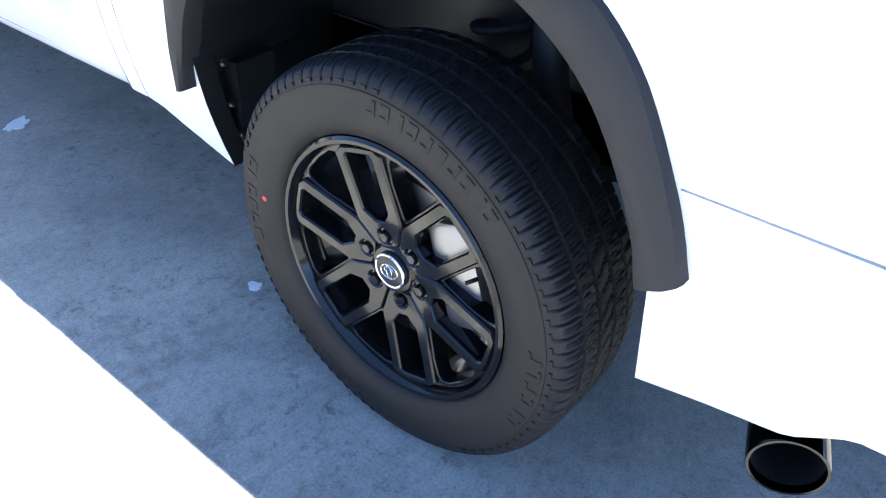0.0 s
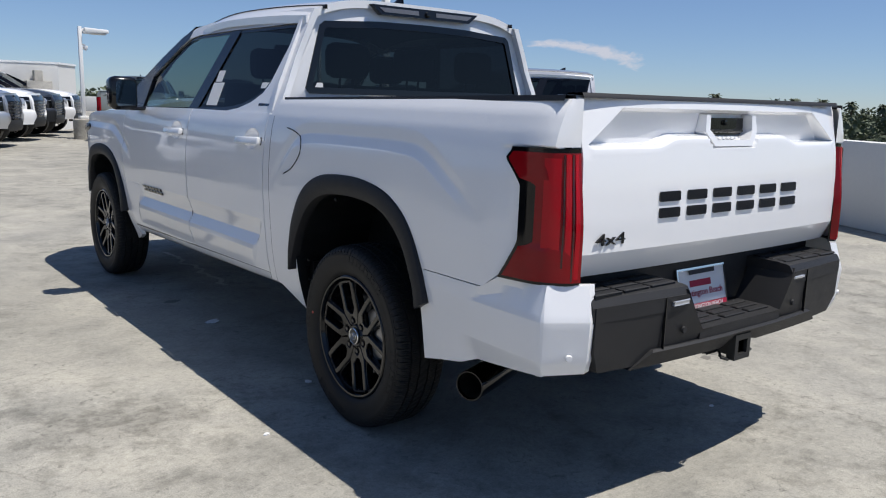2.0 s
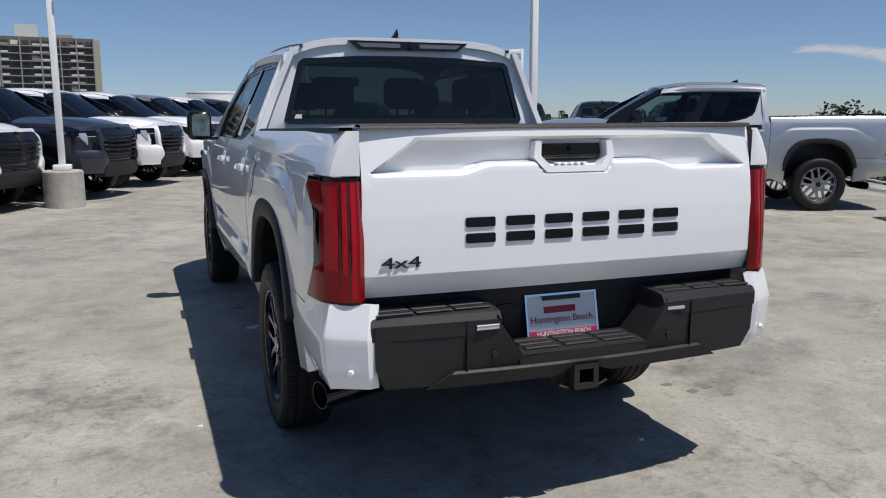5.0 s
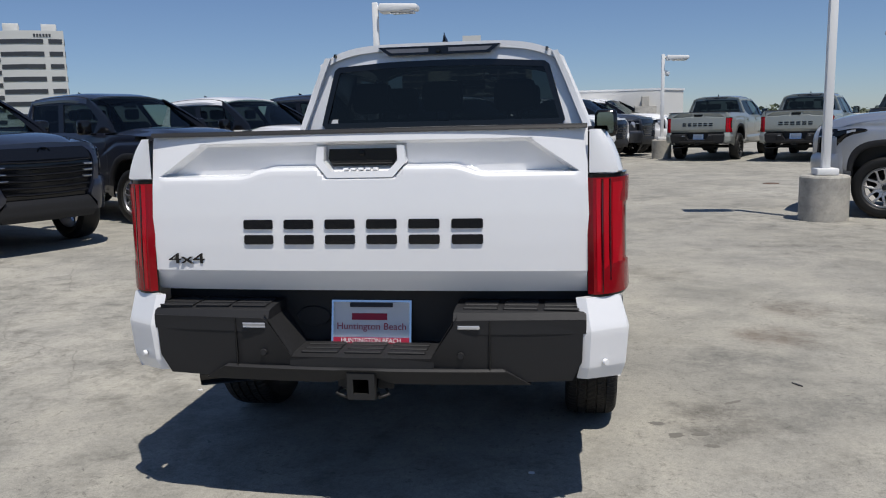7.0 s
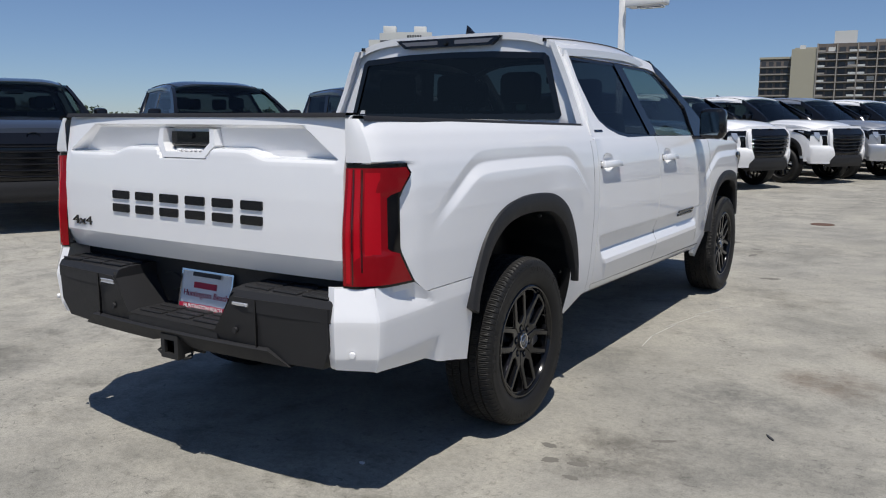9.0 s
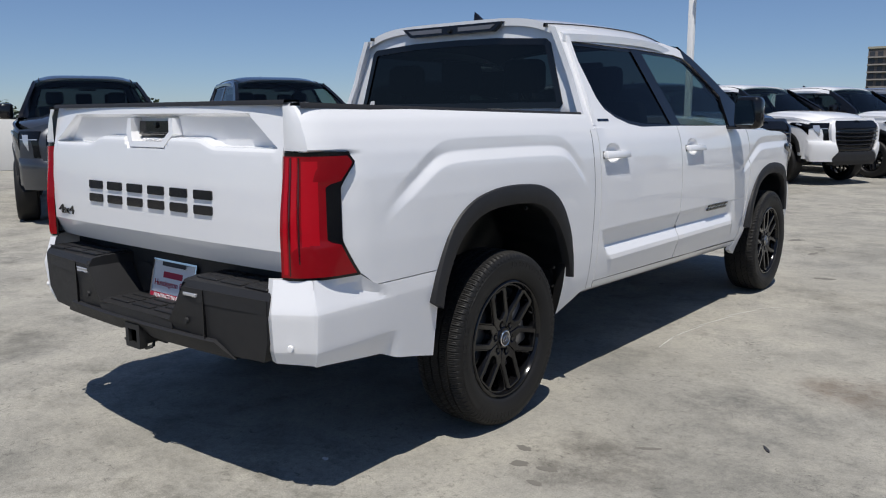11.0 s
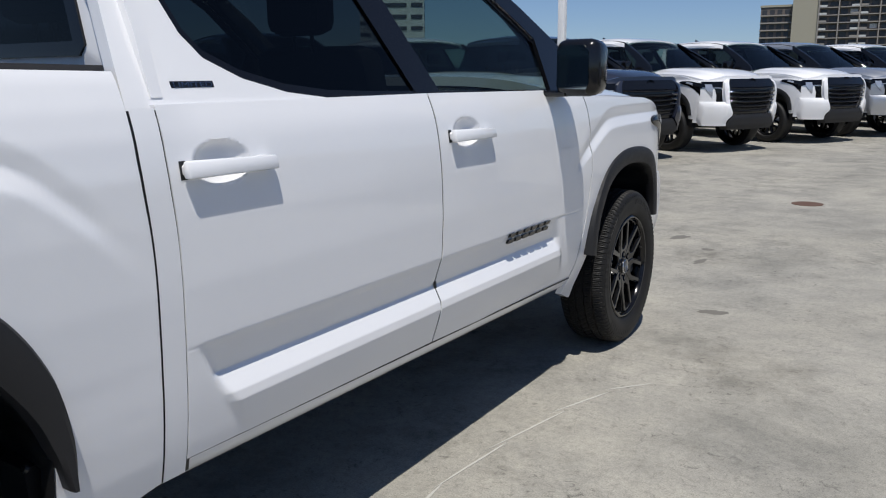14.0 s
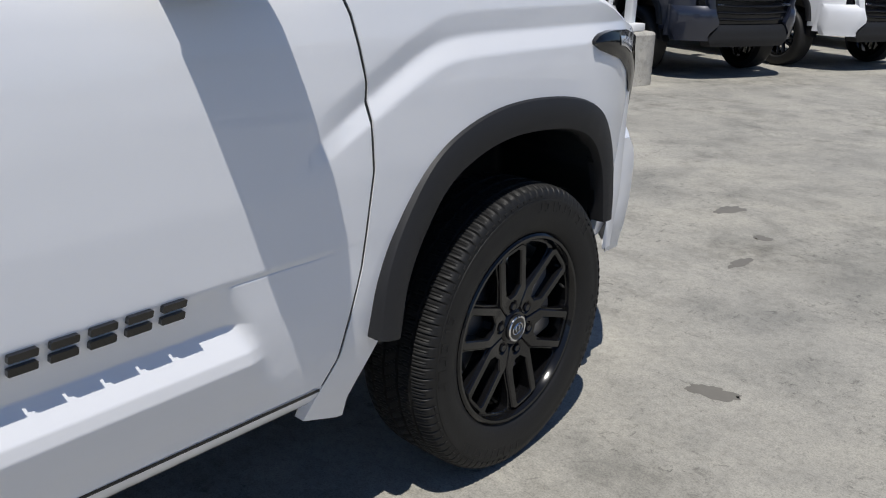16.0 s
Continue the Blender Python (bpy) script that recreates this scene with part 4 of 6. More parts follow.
    hood = grid(lambda u, v: (u * (0.888 - 0.20 * max(0, (v - 3.9) / 0.62) ** 2), v - 0.14 * abs(u) ** 2.5 * ss(3.8, 4.5, v) - 0.10 * u * u * ss(3.6, 3.16, v), hood_z(u * 0.888, v)), np.linspace(-1, 1, 41), np.linspace(3.16, 4.52, 24))
    rim_in(hood, (0, 0, -0.045))
    part("bonnet", hood, WHITE, T)
    part("cowl", grid(lambda u, v: (0.80 * u, 3.235 - 0.11 * u * u - 0.08 * v, 1.352 - 0.06 * u * u - 0.012 * v), np.linspace(-1, 1, 15), (0, 0.5, 1)), PLASTIC, T, "black cowl under the windscreen")
    nose_y = lambda x, z: 4.630 - 0.05 * (x / 0.7) ** 2 - 0.30 * max(0, (abs(x) - 0.60) / 0.33) ** 1.8 - 0.06 * ss(1.02, 1.26, z) - 0.03 * ss(0.7, 0.5, z)
    nose = grid(lambda u, v: (u, nose_y(u, v), v), np.linspace(-0.915, 0.915, 53), np.concatenate([np.linspace(0.50, 1.16, 17), np.linspace(1.19, 1.262, 4)]))
    for v in nose.verts:
        if v.co.z > 1.165:
            v.co.z -= (v.co.z - 1.165) * 0.72 * ss(0.52, 0.86, abs(v.co.x))
    rim_in(nose, (0, -0.05, 0))
    part("front_bumper", nose, WHITE, T)
    def nose_patch(z0, z1, w, g, depth, nz=7, x0=None, nx=9):
        """A panel lying on the nose between the heights z0 and z1, as wide as w(z), standing g(z) proud."""
        a = (lambda z: -w(z)) if x0 is None else x0
        gg = g if callable(g) else (lambda z: g)
        bm = grid(lambda u, v: ((a(v) * (1 - u) + w(v) * u), nose_y(a(v) * (1 - u) + w(v) * u, v) + gg(v), v), np.linspace(0, 1, 25 if x0 is None else nx), np.linspace(z0, z1, nz))
        return rim_in(bm, (0, -depth, 0))
    gw = lambda z: float(np.interp(z, [0.63, 0.73, 0.88, 1.06, 1.16, 1.215], [0.475, 0.535, 0.585, 0.600, 0.575, 0.515]))
    grille = part("grille", nose_patch(0.635, 1.212, gw, 0.012, 0.05, 12), TRIM, T, "black grille with horizontal bars")
    part("grille_top_panel", nose_patch(1.080, 1.208, lambda z: gw(z) - 0.012, 0.034, 0.03, 5), TRIM, grille)
    for z in (0.700, 0.774, 0.848, 0.922, 0.996, 1.062):
        w = gw(z) - 0.022
        part("grille_bar", grid(lambda u, v: (u * w, nose_y(u * w, z) + 0.014 + 0.030 * math.sin(v * math.pi), z + 0.034 * (v - 0.5) - 0.010 * ss(0.75, 0.45, abs(u))), np.linspace(-1, 1, 17), np.linspace(0, 1, 5)), TRIM, grille)
    for s in (-1, 1):
        # chrome blocks imitate the highlights on the ends of the gloss black bars
        for z in (0.848, 0.922, 0.996):
            part("grille_tip", box(s * (gw(z) - 0.125), s * (gw(z) - 0.030), nose_y(0.54, z) + 0.030, nose_y(0.54, z) + 0.052, z + 0.003, z + 0.019, 0.005, 1), CHROME, grille, "bright block standing in for the highlight at a bar end")
    part("grille_emblem", lathe([(0.0, 0.066), (0.012, 0.062), (0.012, 0.050), (0.0, 0.048)], 24, "y"), DARKCHROME, grille, "plain oval emblem").matrix_local = Matrix.Translation((0, 4.612, 1.165)) @ Matrix.Diagonal((1.25, 1, 0.85, 1))
    part("emblem_core", lathe([(0.0, 0.030), (0.010, 0.026), (0.010, 0.018), (0.0, 0.016)], 20, "y"), DARKCHROME, grille, "plain oval emblem").matrix_local = Matrix.Translation((0, 4.613, 1.168)) @ Matrix.Diagonal((0.8, 1, 1.5, 1))
    lw = lambda z: float(np.interp(z, [0.38, 0.47, 0.64], [0.54, 0.61, 0.49]))
    part("lower_bumper", nose_patch(0.385, 0.633, lw, lambda z: 0.075 - 0.03 * ss(0.56, 0.64, z) - 0.03 * ss(0.47, 0.38, z), 0.16, 8), PLASTIC, T, "black lower bumper")
    for s in (-1, 1):
        f = (lambda b: b) if s > 0 else mirrored
        part("grille_horn", f(nose_patch(0.660, 1.210, lambda z: gw(z) + 0.072 - 0.03 * ss(1.12, 1.22, z), lambda z: 0.052 - 0.03 * ss(1.12, 1.22, z), 0.07, 10, lambda z: gw(z) - 0.004, 5)), WHITE, T)
        part("bumper_wing", f(nose_patch(0.455, 0.842, lambda z: float(np.interp(z, [0.455, 0.56, 0.86], [0.872, 0.910, 0.912])), lambda z: 0.030 + 0.045 * ss(0.842, 0.78, z) - 0.02 * ss(0.56, 0.455, z), 0.08, 10, lambda z: float(np.interp(z, [0.455, 0.52, 0.64, 0.76, 0.84], [0.585, 0.625, 0.50, 0.560, 0.585])), 13)), WHITE, T)
        h = part("headlamp", f(nose_patch(1.060, 1.172, lambda z: 0.912, 0.012, 0.05, 6, lambda z: gw(z) + 0.078, 11)), SMOKED, T, "smoked headlamp")
        part("headlamp_leg", f(nose_patch(0.850, 1.058, lambda z: 0.742 + 0.02 * ss(0.95, 1.05, z), 0.011, 0.05, 5, lambda z: gw(z) + 0.085)), SMOKED, h, "smoked lamp leg")
        part("running_light", f(nose_patch(1.064, 1.076, lambda z: 0.880, 0.0160, 0.01, 2, lambda z: 0.690)), LAMPLENS, h, "clear light bar")
        part("running_light", f(nose_patch(0.935, 1.128, lambda z: 0.800 + 0.055 * ss(0.93, 1.06, z), 0.0165, 0.01, 5, lambda z: 0.790)), LAMPLENS, h, "clear light bar")
        def lamp_side(u, v):
            y = 3.932 + 0.372 * u
            top = float(np.interp(y, [3.932, 3.96, 4.02, 4.13, 4.304], [1.158, 1.174, 1.181, 1.178, 1.146]))
            bot = float(np.interp(y, [3.932, 3.97, 4.11, 4.20, 4.304], [1.150, 1.132, 1.098, 1.055, 0.940]))
            return (side_x(y, 1.10) + 0.010 * math.sin(math.pi * min(1, max(0.12, v))) + 0.003, y, top + (bot - top) * v)
        side = grid(lamp_side, np.linspace(0, 1, 20), np.linspace(0, 1, 7))
        rim_in(side, (-0.03, 0, 0))
        hs = part("headlamp_side", f(side), SMOKED, T, "smoked headlamp wrapping round the fender")
        inner = grid(lambda u, v: tuple(Vector(lamp_side(0.38 + 0.3 * u, 0.2 + 0.35 * v)) + Vector((0.002, 0, 0))), np.linspace(0, 1, 5), np.linspace(0, 1, 4))
        part("lamp_reflector", f(inner), LAMPLENS, hs, "pale reflector behind the lens")

    # tailgate, tail lamps
    xs = np.concatenate([np.linspace(-0.82, -0.18, int(46 * k) + 6), np.linspace(-0.17, 0.17, int(34 * k) + 4), np.linspace(0.18, 0.82, int(46 * k) + 6)])
    xs = np.array(sorted(set(np.round(np.concatenate([xs, [-0.795, -0.785, -0.775, -0.765, 0.765, 0.775, 0.785, 0.795]]), 4))))
    rows = [(0, z) for z in np.concatenate([[0.865, 0.88, 0.90, 0.925, 0.9445, 0.9485], np.linspace(0.97, 1.20, int(12 * k) + 2)])]
    rows += [(1, d) for d in (-0.055, -0.05, -0.035, -0.0165, -0.0155, -0.008, -0.0045, -0.0035, -0.0002, 0.0005, 0.006)]
    rows += [(2, t) for t in np.linspace(0, 1, int(16 * k) + 4)] + [(0, z) for z in (1.4125, 1.416, 1.424, 1.438, 1.452, 1.46)]
    def tg_point(x, row):
        kind_, a = row
        z = a if kind_ == 0 else ledge_z(x) + a if kind_ == 1 else (ledge_z(x) + 0.012) * (1 - a) + 1.409 * a
        w = 0.014 * ss(1.3, 0.9, z) * abs(x) / 0.82
        if z > 1.302:
            e = recess_end(z)
            ax = float(np.interp(abs(x), [0, 0.36, 0.765, 0.795, 0.82], [0, 0.36, e - 0.03, e, 0.82]))
            x = ax if x > 0 else -ax
        return (x + (w if x > 0 else -w), tailgate_y(x, z), z)
    tg = grid(tg_point, xs, rows)
    rim_in(tg, (0, 0.07, 0))
    gate = part("tailgate", tg, WHITE, T, "", 21)
    part("tailgate_cap", grid(lambda u, v: (u, -1.142 + 0.075 * v, 1.458 + (0.010 if 0 < v < 1 else -0.006)), np.linspace(-0.818, 0.818, 12), (0, 0.08, 0.92, 1)), PLASTIC, gate)
    th = part("tailgate_handle", plate([(-0.125, 1.395), (0.125, 1.395), (0.13, 1.36), (0.115, 1.333), (-0.115, 1.333), (-0.13, 1.36)], lambda u, v, d: (u, -1.118 + d, v), 0.03), TRIM, gate, "gloss black handle")
    collar = [(-0.162, 1.406), (-0.170, 1.345), (-0.122, 1.292), (0.122, 1.292), (0.170, 1.345), (0.162, 1.406), (0.137, 1.406), (0.139, 1.352), (0.106, 1.315), (-0.106, 1.315), (-0.139, 1.352), (-0.137, 1.406)]
    part("handle_surround", plate(collar, lambda u, v, d: (u, -1.150 - 0.022 * ss(1.37, 1.30, v) + d, v), 0.05), WHITE, gate)
    if fine:
        for k_ in range(5):
            part("grip_rib", box(-0.070 + 0.028 * k_, -0.050 + 0.028 * k_, -1.146, -1.118, 1.317, 1.326, 0.003, 1), WHITE, gate)
        part("handle_camera", lathe([(-0.010, 0.0), (-0.009, 0.010), (0.006, 0.014)], 16, "y"), SMOKED, gate).location = (0.0, -1.118, 1.378)
        part("handle_bar", box(-0.118, 0.118, -1.130, -1.108, 1.340, 1.352, 0.004, 1), TRIM, gate)
    name_bar(gate, lambda u, v, d: (u, tailgate_y(u, v) - 0.006 + d, v), -0.452, 0.458, 1.095, 0.092, 0.008, TRIM, "black name lettering of plain blocks")
    if fine:
        part("drive_badge", text_mesh("4x4", 0.066, 0.006, lambda u, v, d: (-0.69 + u, tailgate_y(-0.69, 0.99) - 0.004 - d, 0.992 + v * 0.85), 0.95, 0.145), TRIM, gate, "black 4x4 badge")
    lens_front = lambda z: float(np.interp(z, [0.855, 0.90, 0.965, 0.99, 1.17, 1.20, 1.255, 1.285], [-0.955, -0.985, -1.022, -1.032, -1.032, -1.012, -0.968, -0.995]))
    def lens_mesh(front, z0, z1, proud, back=0.0, u0=0.0, u1=1.0):
        def at(u, z):
            y1 = front(z)
            s1 = float(np.interp(y1, CORNER[:, 1], np.linspace(0, 1, len(CORNER))))
            s0 = back
            sx, sy = corner_plan(s0 + (s1 - s0) * u)
            fl = 0.010 * ss(1.2, 0.86, z)
            return (sx + (proud if u > 0.5 else proud * u * 2) + fl * 0.4, sy - proud * (1 - u) - 0.03 * (1 - u) * ss(1.3, 1.0, z) * (1 - u), z)
        bm = grid(at, np.linspace(u0, u1, (48 if fine else 16) if u1 - u0 > 0.5 else 4), np.linspace(z0, z1, 40 if fine else 14))
        return rim_in(bm, (-0.02, 0.02, 0))
    for s in (-1, 1):
        f = (lambda b: b) if s > 0 else mirrored
        lamp = part("tail_lamp", f(lens_mesh(lambda z: lens_front(z) + 0.012, 0.855, 1.292, 0.007)), SMOKED, T, "black lamp surround")
        red = lambda z: min(lens_front(z) - 0.006, -1.082 + 0.16 * ss(0.99, 0.95, z) + 0.15 * ss(1.175, 1.215, z))
        lens = part("lens", f(lens_mesh(red, 0.866, 1.278, 0.014, 0.008)), REDLENS, lamp, "red tail lamp lens")
        for a, b in ((0.165, 0.195), (0.345, 0.378)):
            part("lens_strip", f(lens_mesh(lambda z: -1.082, 0.870, 1.274, 0.0178, 0.02, a, b)), DEEPRED, lens, "dark red strip")
        part("lens_panel", f(lens_mesh(lambda z: -1.082, 0.900, 1.262, 0.0165, 0.02, 0.42, 0.80)), BRIGHTRED, lens, "bright red panel")
        part("lens_panel", f(lens_mesh(lambda z: -1.082, 0.876, 1.274, 0.0165, 0.02, 0.05, 0.135)), BRIGHTRED, lens, "bright red panel")
        part("lens_panel", f(lens_mesh(lambda z: -1.082, 0.876, 1.274, 0.0165, 0.02, 0.215, 0.325)), BRIGHTRED, lens, "bright red panel")

    # rear bumper: painted corners, dark middle with treads, number plate, tow hitch
    bl = lambda y: float(np.interp(y, [-1.25, -1.16, -1.10, -0.86, -0.79, -0.755, -0.72, -0.60, -0.49], [0.560, 0.552, 0.548, 0.522, 0.515, 0.500, 0.487, 0.463, 0.438]))
    bt = lambda y: float(np.interp(y, [-1.25, -0.965, -0.95, -0.86, -0.84, -0.60, -0.49], [0.857, 0.857, 0.860, 0.806, 0.800, 0.800, 0.800]))
    def bc(u, v):
        x, y = BUMPER[min(len(BUMPER) - 1, int(round(u)))]
        z0, z1 = bl(y), bt(y)
        # rows fall on the two creases
        z = float(np.interp(v, [0, 0.22, 0.62, 1.0], [z0, max(z0 + 0.02, 0.604), 0.742, z1]))
        d1, d2 = z - 0.742, (-0.77 - (z - 0.742) * 1.33 - y) * 0.75
        top = 0.30 * max(0.0, min(d1, d2))
        tuck = 0.30 * max(0.0, 0.604 - z) * ss(-0.70, -0.80, y) + (0.085 + 0.035 * ss(-1.0, -0.55, y)) * max(0.0, 0.742 - z)
        rear = ss(-1.135, -1.17, y)
        return (x - (top + tuck) * (1 - 0.45 * rear), y + (top * 0.85 + tuck) * rear, z)
    cor = grid(bc, range(0, len(BUMPER), 1 if fine else 3), [0, 0.07, 0.15, 0.215, 0.225, 0.30, 0.42, 0.54, 0.612, 0.628, 0.70, 0.80, 0.90, 1.0])
    rim_in(cor, (-0.035, 0.01, 0))
    for bm_ in (mirrored(cor), cor):
        part("bumper_corner", bm_, WHITE, T, "", 14)
    fy = lambda x: -1.282 + 0.045 * (x / 0.81) ** 2
    face = [(-0.805, 0.785), (-0.37, 0.785), (-0.345, 0.765), (-0.262, 0.642), (0.262, 0.642), (0.345, 0.765), (0.37, 0.785), (0.805, 0.785), (0.800, 0.63), (0.765, 0.555), (0.60, 0.552), (-0.60, 0.552), (-0.765, 0.555), (-0.80, 0.63)]
    rb = plate(face, lambda u, v, d: (u, fy(u) + 0.02 * ss(0.66, 0.55, v) + d, v), 0.05)
    bump = part("rear_bumper", rb, PLASTIC, T, "dark grey textured plastic")
    for s in (-1, 1):
        step = grid(lambda u, v: (s * u, fy(u) + 0.004 + 0.215 * v, 0.783 + 0.030 * ss(0, 0.10, v) + 0.004 * ss(0.2, 0.3, v)), np.linspace(0.345, 0.815, 12), np.linspace(0, 1, 14))
        rim_in(step, (0, 0, -0.05))
        stp = part("bumper_step", step, PLASTIC, bump)
        for i in range(3):
            for j in range(3):
                part("tread_pad", box(s * (0.375 + 0.145 * i), s * (0.375 + 0.145 * i) + s * 0.125, fy(0.5) + 0.045 + 0.055 * j, fy(0.5) + 0.085 + 0.055 * j, 0.812, 0.821, 0.003, 1), PLASTIC, stp)
        part("step_flank", grid(lambda u, v: (s * (0.36 - 0.098 * u), fy(0.3) + 0.004 + 0.20 * v, 0.800 - 0.156 * u), np.linspace(0, 1, 5), np.linspace(0, 1, 4)), PLASTIC, bump)
        part("plate_lamp", box(s * 0.36, s * 0.44, fy(0.4) - 0.004, fy(0.4) + 0.02, 0.752, 0.766, 0.003, 1), LAMPLENS, bump, "small clear lamp")
        part("panel_joint", box(s * 0.474, s * 0.477, fy(0.475) - 0.0012, fy(0.475) + 0.01, 0.60, 0.783), TRIM, bump)
        part("parking_sensor", lathe([(-0.004, 0.0), (-0.004, 0.011), (0.004, 0.013)], 16, "y"), PLASTIC, bump).location = (s * 0.37, fy(0.37) + 0.001, 0.655)
        sen = lathe([(-0.007, 0.0), (-0.006, 0.010), (0.006, 0.0125)], 16, "y")
        part("corner_sensor", sen, WHITE, T).matrix_local = pose(s * 0.885, -1.204, 0.622, 0, 0, s * 33)
    floor_ = grid(lambda u, v: (u, fy(u) + 0.006 + 0.215 * v, 0.642 + 0.006 * ss(0, 0.1, v)), np.linspace(-0.270, 0.270, 9), np.linspace(0, 1, 6))
    rim_in(floor_, (0, 0, -0.04))
    fl = part("middle_step", floor_, PLASTIC, bump)
    for i in range(3):
        for j in range(3):
            part("tread_pad", box(-0.235 + 0.165 * i, -0.235 + 0.165 * i + 0.14, fy(0) + 0.04 + 0.05 * j, fy(0) + 0.075 + 0.05 * j, 0.646, 0.655, 0.003, 1), PLASTIC, fl)
    part("bumper_recess", plate([(-0.83, 0.60), (0.83, 0.60), (0.83, 0.90), (-0.83, 0.90)], lambda u, v, d: (u, -1.062 + d, v), 0.03), PLASTIC, bump, "dark recess behind the step")
    val = grid(lambda u, v: (u * (0.62 - 0.10 * v), fy(u * 0.6) - 0.012 + 0.030 * (1 - v) + 0.012 * (v > 0.95), 0.542 + 0.062 * v - 0.010 * (1 - v) * 0 + 0.02 * (1 - v) * ss(0.18, 0.10, abs(u))), np.linspace(-1, 1, 41), (0, 0.12, 0.5, 0.88, 1))
    rim_in(val, (0, 0.04, 0))
    part("lower_valance", val, PLASTIC, bump)
    part("key_cover", lathe([(-0.006, 0.0), (-0.006, 0.05), (0.004, 0.055)], 24, "y"), PLASTIC, bump).matrix_local = Matrix.Translation((-0.235, -1.064, 0.745)) @ Matrix.Diagonal((1.3, 1, 0.75, 1))
    tilt = lambda u, v, d: (u, -1.083 - (0.73 - v) * 0.22 + d, v)
    pl = part("dealer_plate", plate([(-0.152, 0.651), (0.152, 0.651), (0.152, 0.806), (-0.152, 0.806)], tilt, 0.006), PAPER if fine else POLE, T, "white dealer card in a chrome plate frame")
    part("plate_frame", plate([(-0.158, 0.645), (0.158, 0.645), (0.158, 0.811), (-0.158, 0.811)], lambda u, v, d: tilt(u, v, d - 0.006), 0.008, ([(-0.150, 0.672), (0.150, 0.672), (0.150, 0.803), (-0.150, 0.803)],)), CHROME, pl)
    if fine:
        on = lambda g: (lambda u, v, d: tilt(u, v, -g - d))
        part("red_band", plate([(-0.150, 0.648), (0.150, 0.648), (0.150, 0.671), (-0.150, 0.671)], on(0.008), -0.001), CRIMSON, pl)
        part("band_word", text_mesh("HUNTINGTON BEACH", 0.024, 0.0016, lambda u, v, d: tilt(u, 0.6595 + v, -0.0105 - d), 1.0, 0.235), PAPER, pl, "white capitals on a red band")
        part("card_word", text_mesh("Huntington Beach", 0.036, 0.0016, lambda u, v, d: tilt(u, 0.710 + v, -0.0015 - d), 1.0, 0.272), CRIMSON, pl, "crimson words")
        part("card_bar", plate([(-0.078, 0.735), (0.062, 0.735), (0.062, 0.760), (-0.078, 0.760)], on(0.002), -0.001), CRIMSON, pl, "plain crimson bar")
        part("frame_bar", plate([(-0.085, 0.785), (0.085, 0.785), (0.085, 0.802), (-0.085, 0.802)], on(0.008), -0.001), INK, pl, "plain dark bar")
    hitch = plate([(-0.052, 0.485), (0.052, 0.485), (0.052, 0.585), (-0.052, 0.585)], lambda u, v, d: (u, -1.285 + d, v), 0.035, ([(-0.030, 0.506), (0.030, 0.506), (0.030, 0.562), (-0.030, 0.562)],))
    plate2 = plate([(-0.038, 0.498), (0.038, 0.498), (0.038, 0.570), (-0.038, 0.570)], lambda u, v, d: (u, -1.27 + d, v), 0.4, ([(-0.030, 0.506), (0.030, 0.506), (0.030, 0.562), (-0.030, 0.562)],))
    part("tow_hitch", join(hitch, plate2), FRAME, T, "black square receiver")
    for s in (-1, 1):
        part("hitch_bracket", box(s * 0.04, s * 0.105, -1.20, -1.185, 0.50, 0.60, 0.004, 1), FRAME, T)
        part("chain_loop", tube([(s * 0.085, -1.24, 0.515), (s * 0.10, -1.26, 0.500), (s * 0.065, -1.265, 0.488), (s * 0.05, -1.22, 0.49)], 0.006, 6), FRAME, T)

    # bed box and rail caps
    both("bed_rail_cap", grid(lambda u, v: (0.893 - 0.055 * v, u, 1.4465 - 0.032 * (u + 1.13) / 1.92 + (0.012 if 0 < v < 1 else -0.006)), np.linspace(-1.13, 0.752, 12), (0, 0.1, 0.9, 1)), PLASTIC)
    for s in (-1, 1):
        part("bed_wall", box(s * 0.80, s * 0.84, -1.07, 0.755, 1.12, 1.41, 0.006, 1), PLASTIC, T, "black bed liner")
    part("bed_front", box(-0.82, 0.82, 0.757, 0.78, 0.90, 1.405, 0.006, 1), PLASTIC, T)
    part("bed_floor", box(-0.82, 0.82, -1.07, 0.755, 1.082, 1.115, 0.006, 1), PLASTIC, T)
    part("tailgate_inner", box(-0.80, 0.80, -1.075, -1.055, 0.88, 1.44, 0.006, 1), PLASTIC, T)

    # cabin
    part("cab_floor", box(-0.86, 0.86, 0.84, 3.1, 0.55, 0.62, 0.02, 1), SEAT, T)
    part("headlining", grid(lambda u, v: (u * 0.70, v, roof_z(u * 0.70, v) - 0.045), np.linspace(-1, 1, 9), np.linspace(0.84, 2.26, 9)), HEADLINER, T)
    def seat(x0, x1, y, head):
        b = box(x0, x1, y, y + 0.52, 0.82, 0.98, 0.05, 2)
        bk = box(x0 + 0.01, x1 - 0.01, y - 0.06, y + 0.08, 0.95, 1.50, 0.05, 2)
        for v in bk.verts:
            v.co.y -= (v.co.z - 0.95) * 0.28
        join(b, bk)
        for h in head:
            hr = box(h - 0.125, h + 0.125, y - 0.27, y - 0.16, 1.535, 1.72, 0.045, 2)
            join(b, hr)
            for e in (-0.04, 0.04):
                tube([(h + e, y - 0.20, 1.48), (h + e, y - 0.21, 1.56)], 0.007, 6, b)
        return b
    part("front_seat", seat(-0.70, -0.18, 2.05, (-0.44,)), SEAT, T)
    part("front_seat", seat(0.18, 0.70, 2.05, (0.44,)), SEAT, T)
    part("rear_bench", seat(-0.74, 0.74, 1.12, (-0.44, 0.0, 0.44)), SEAT, T)
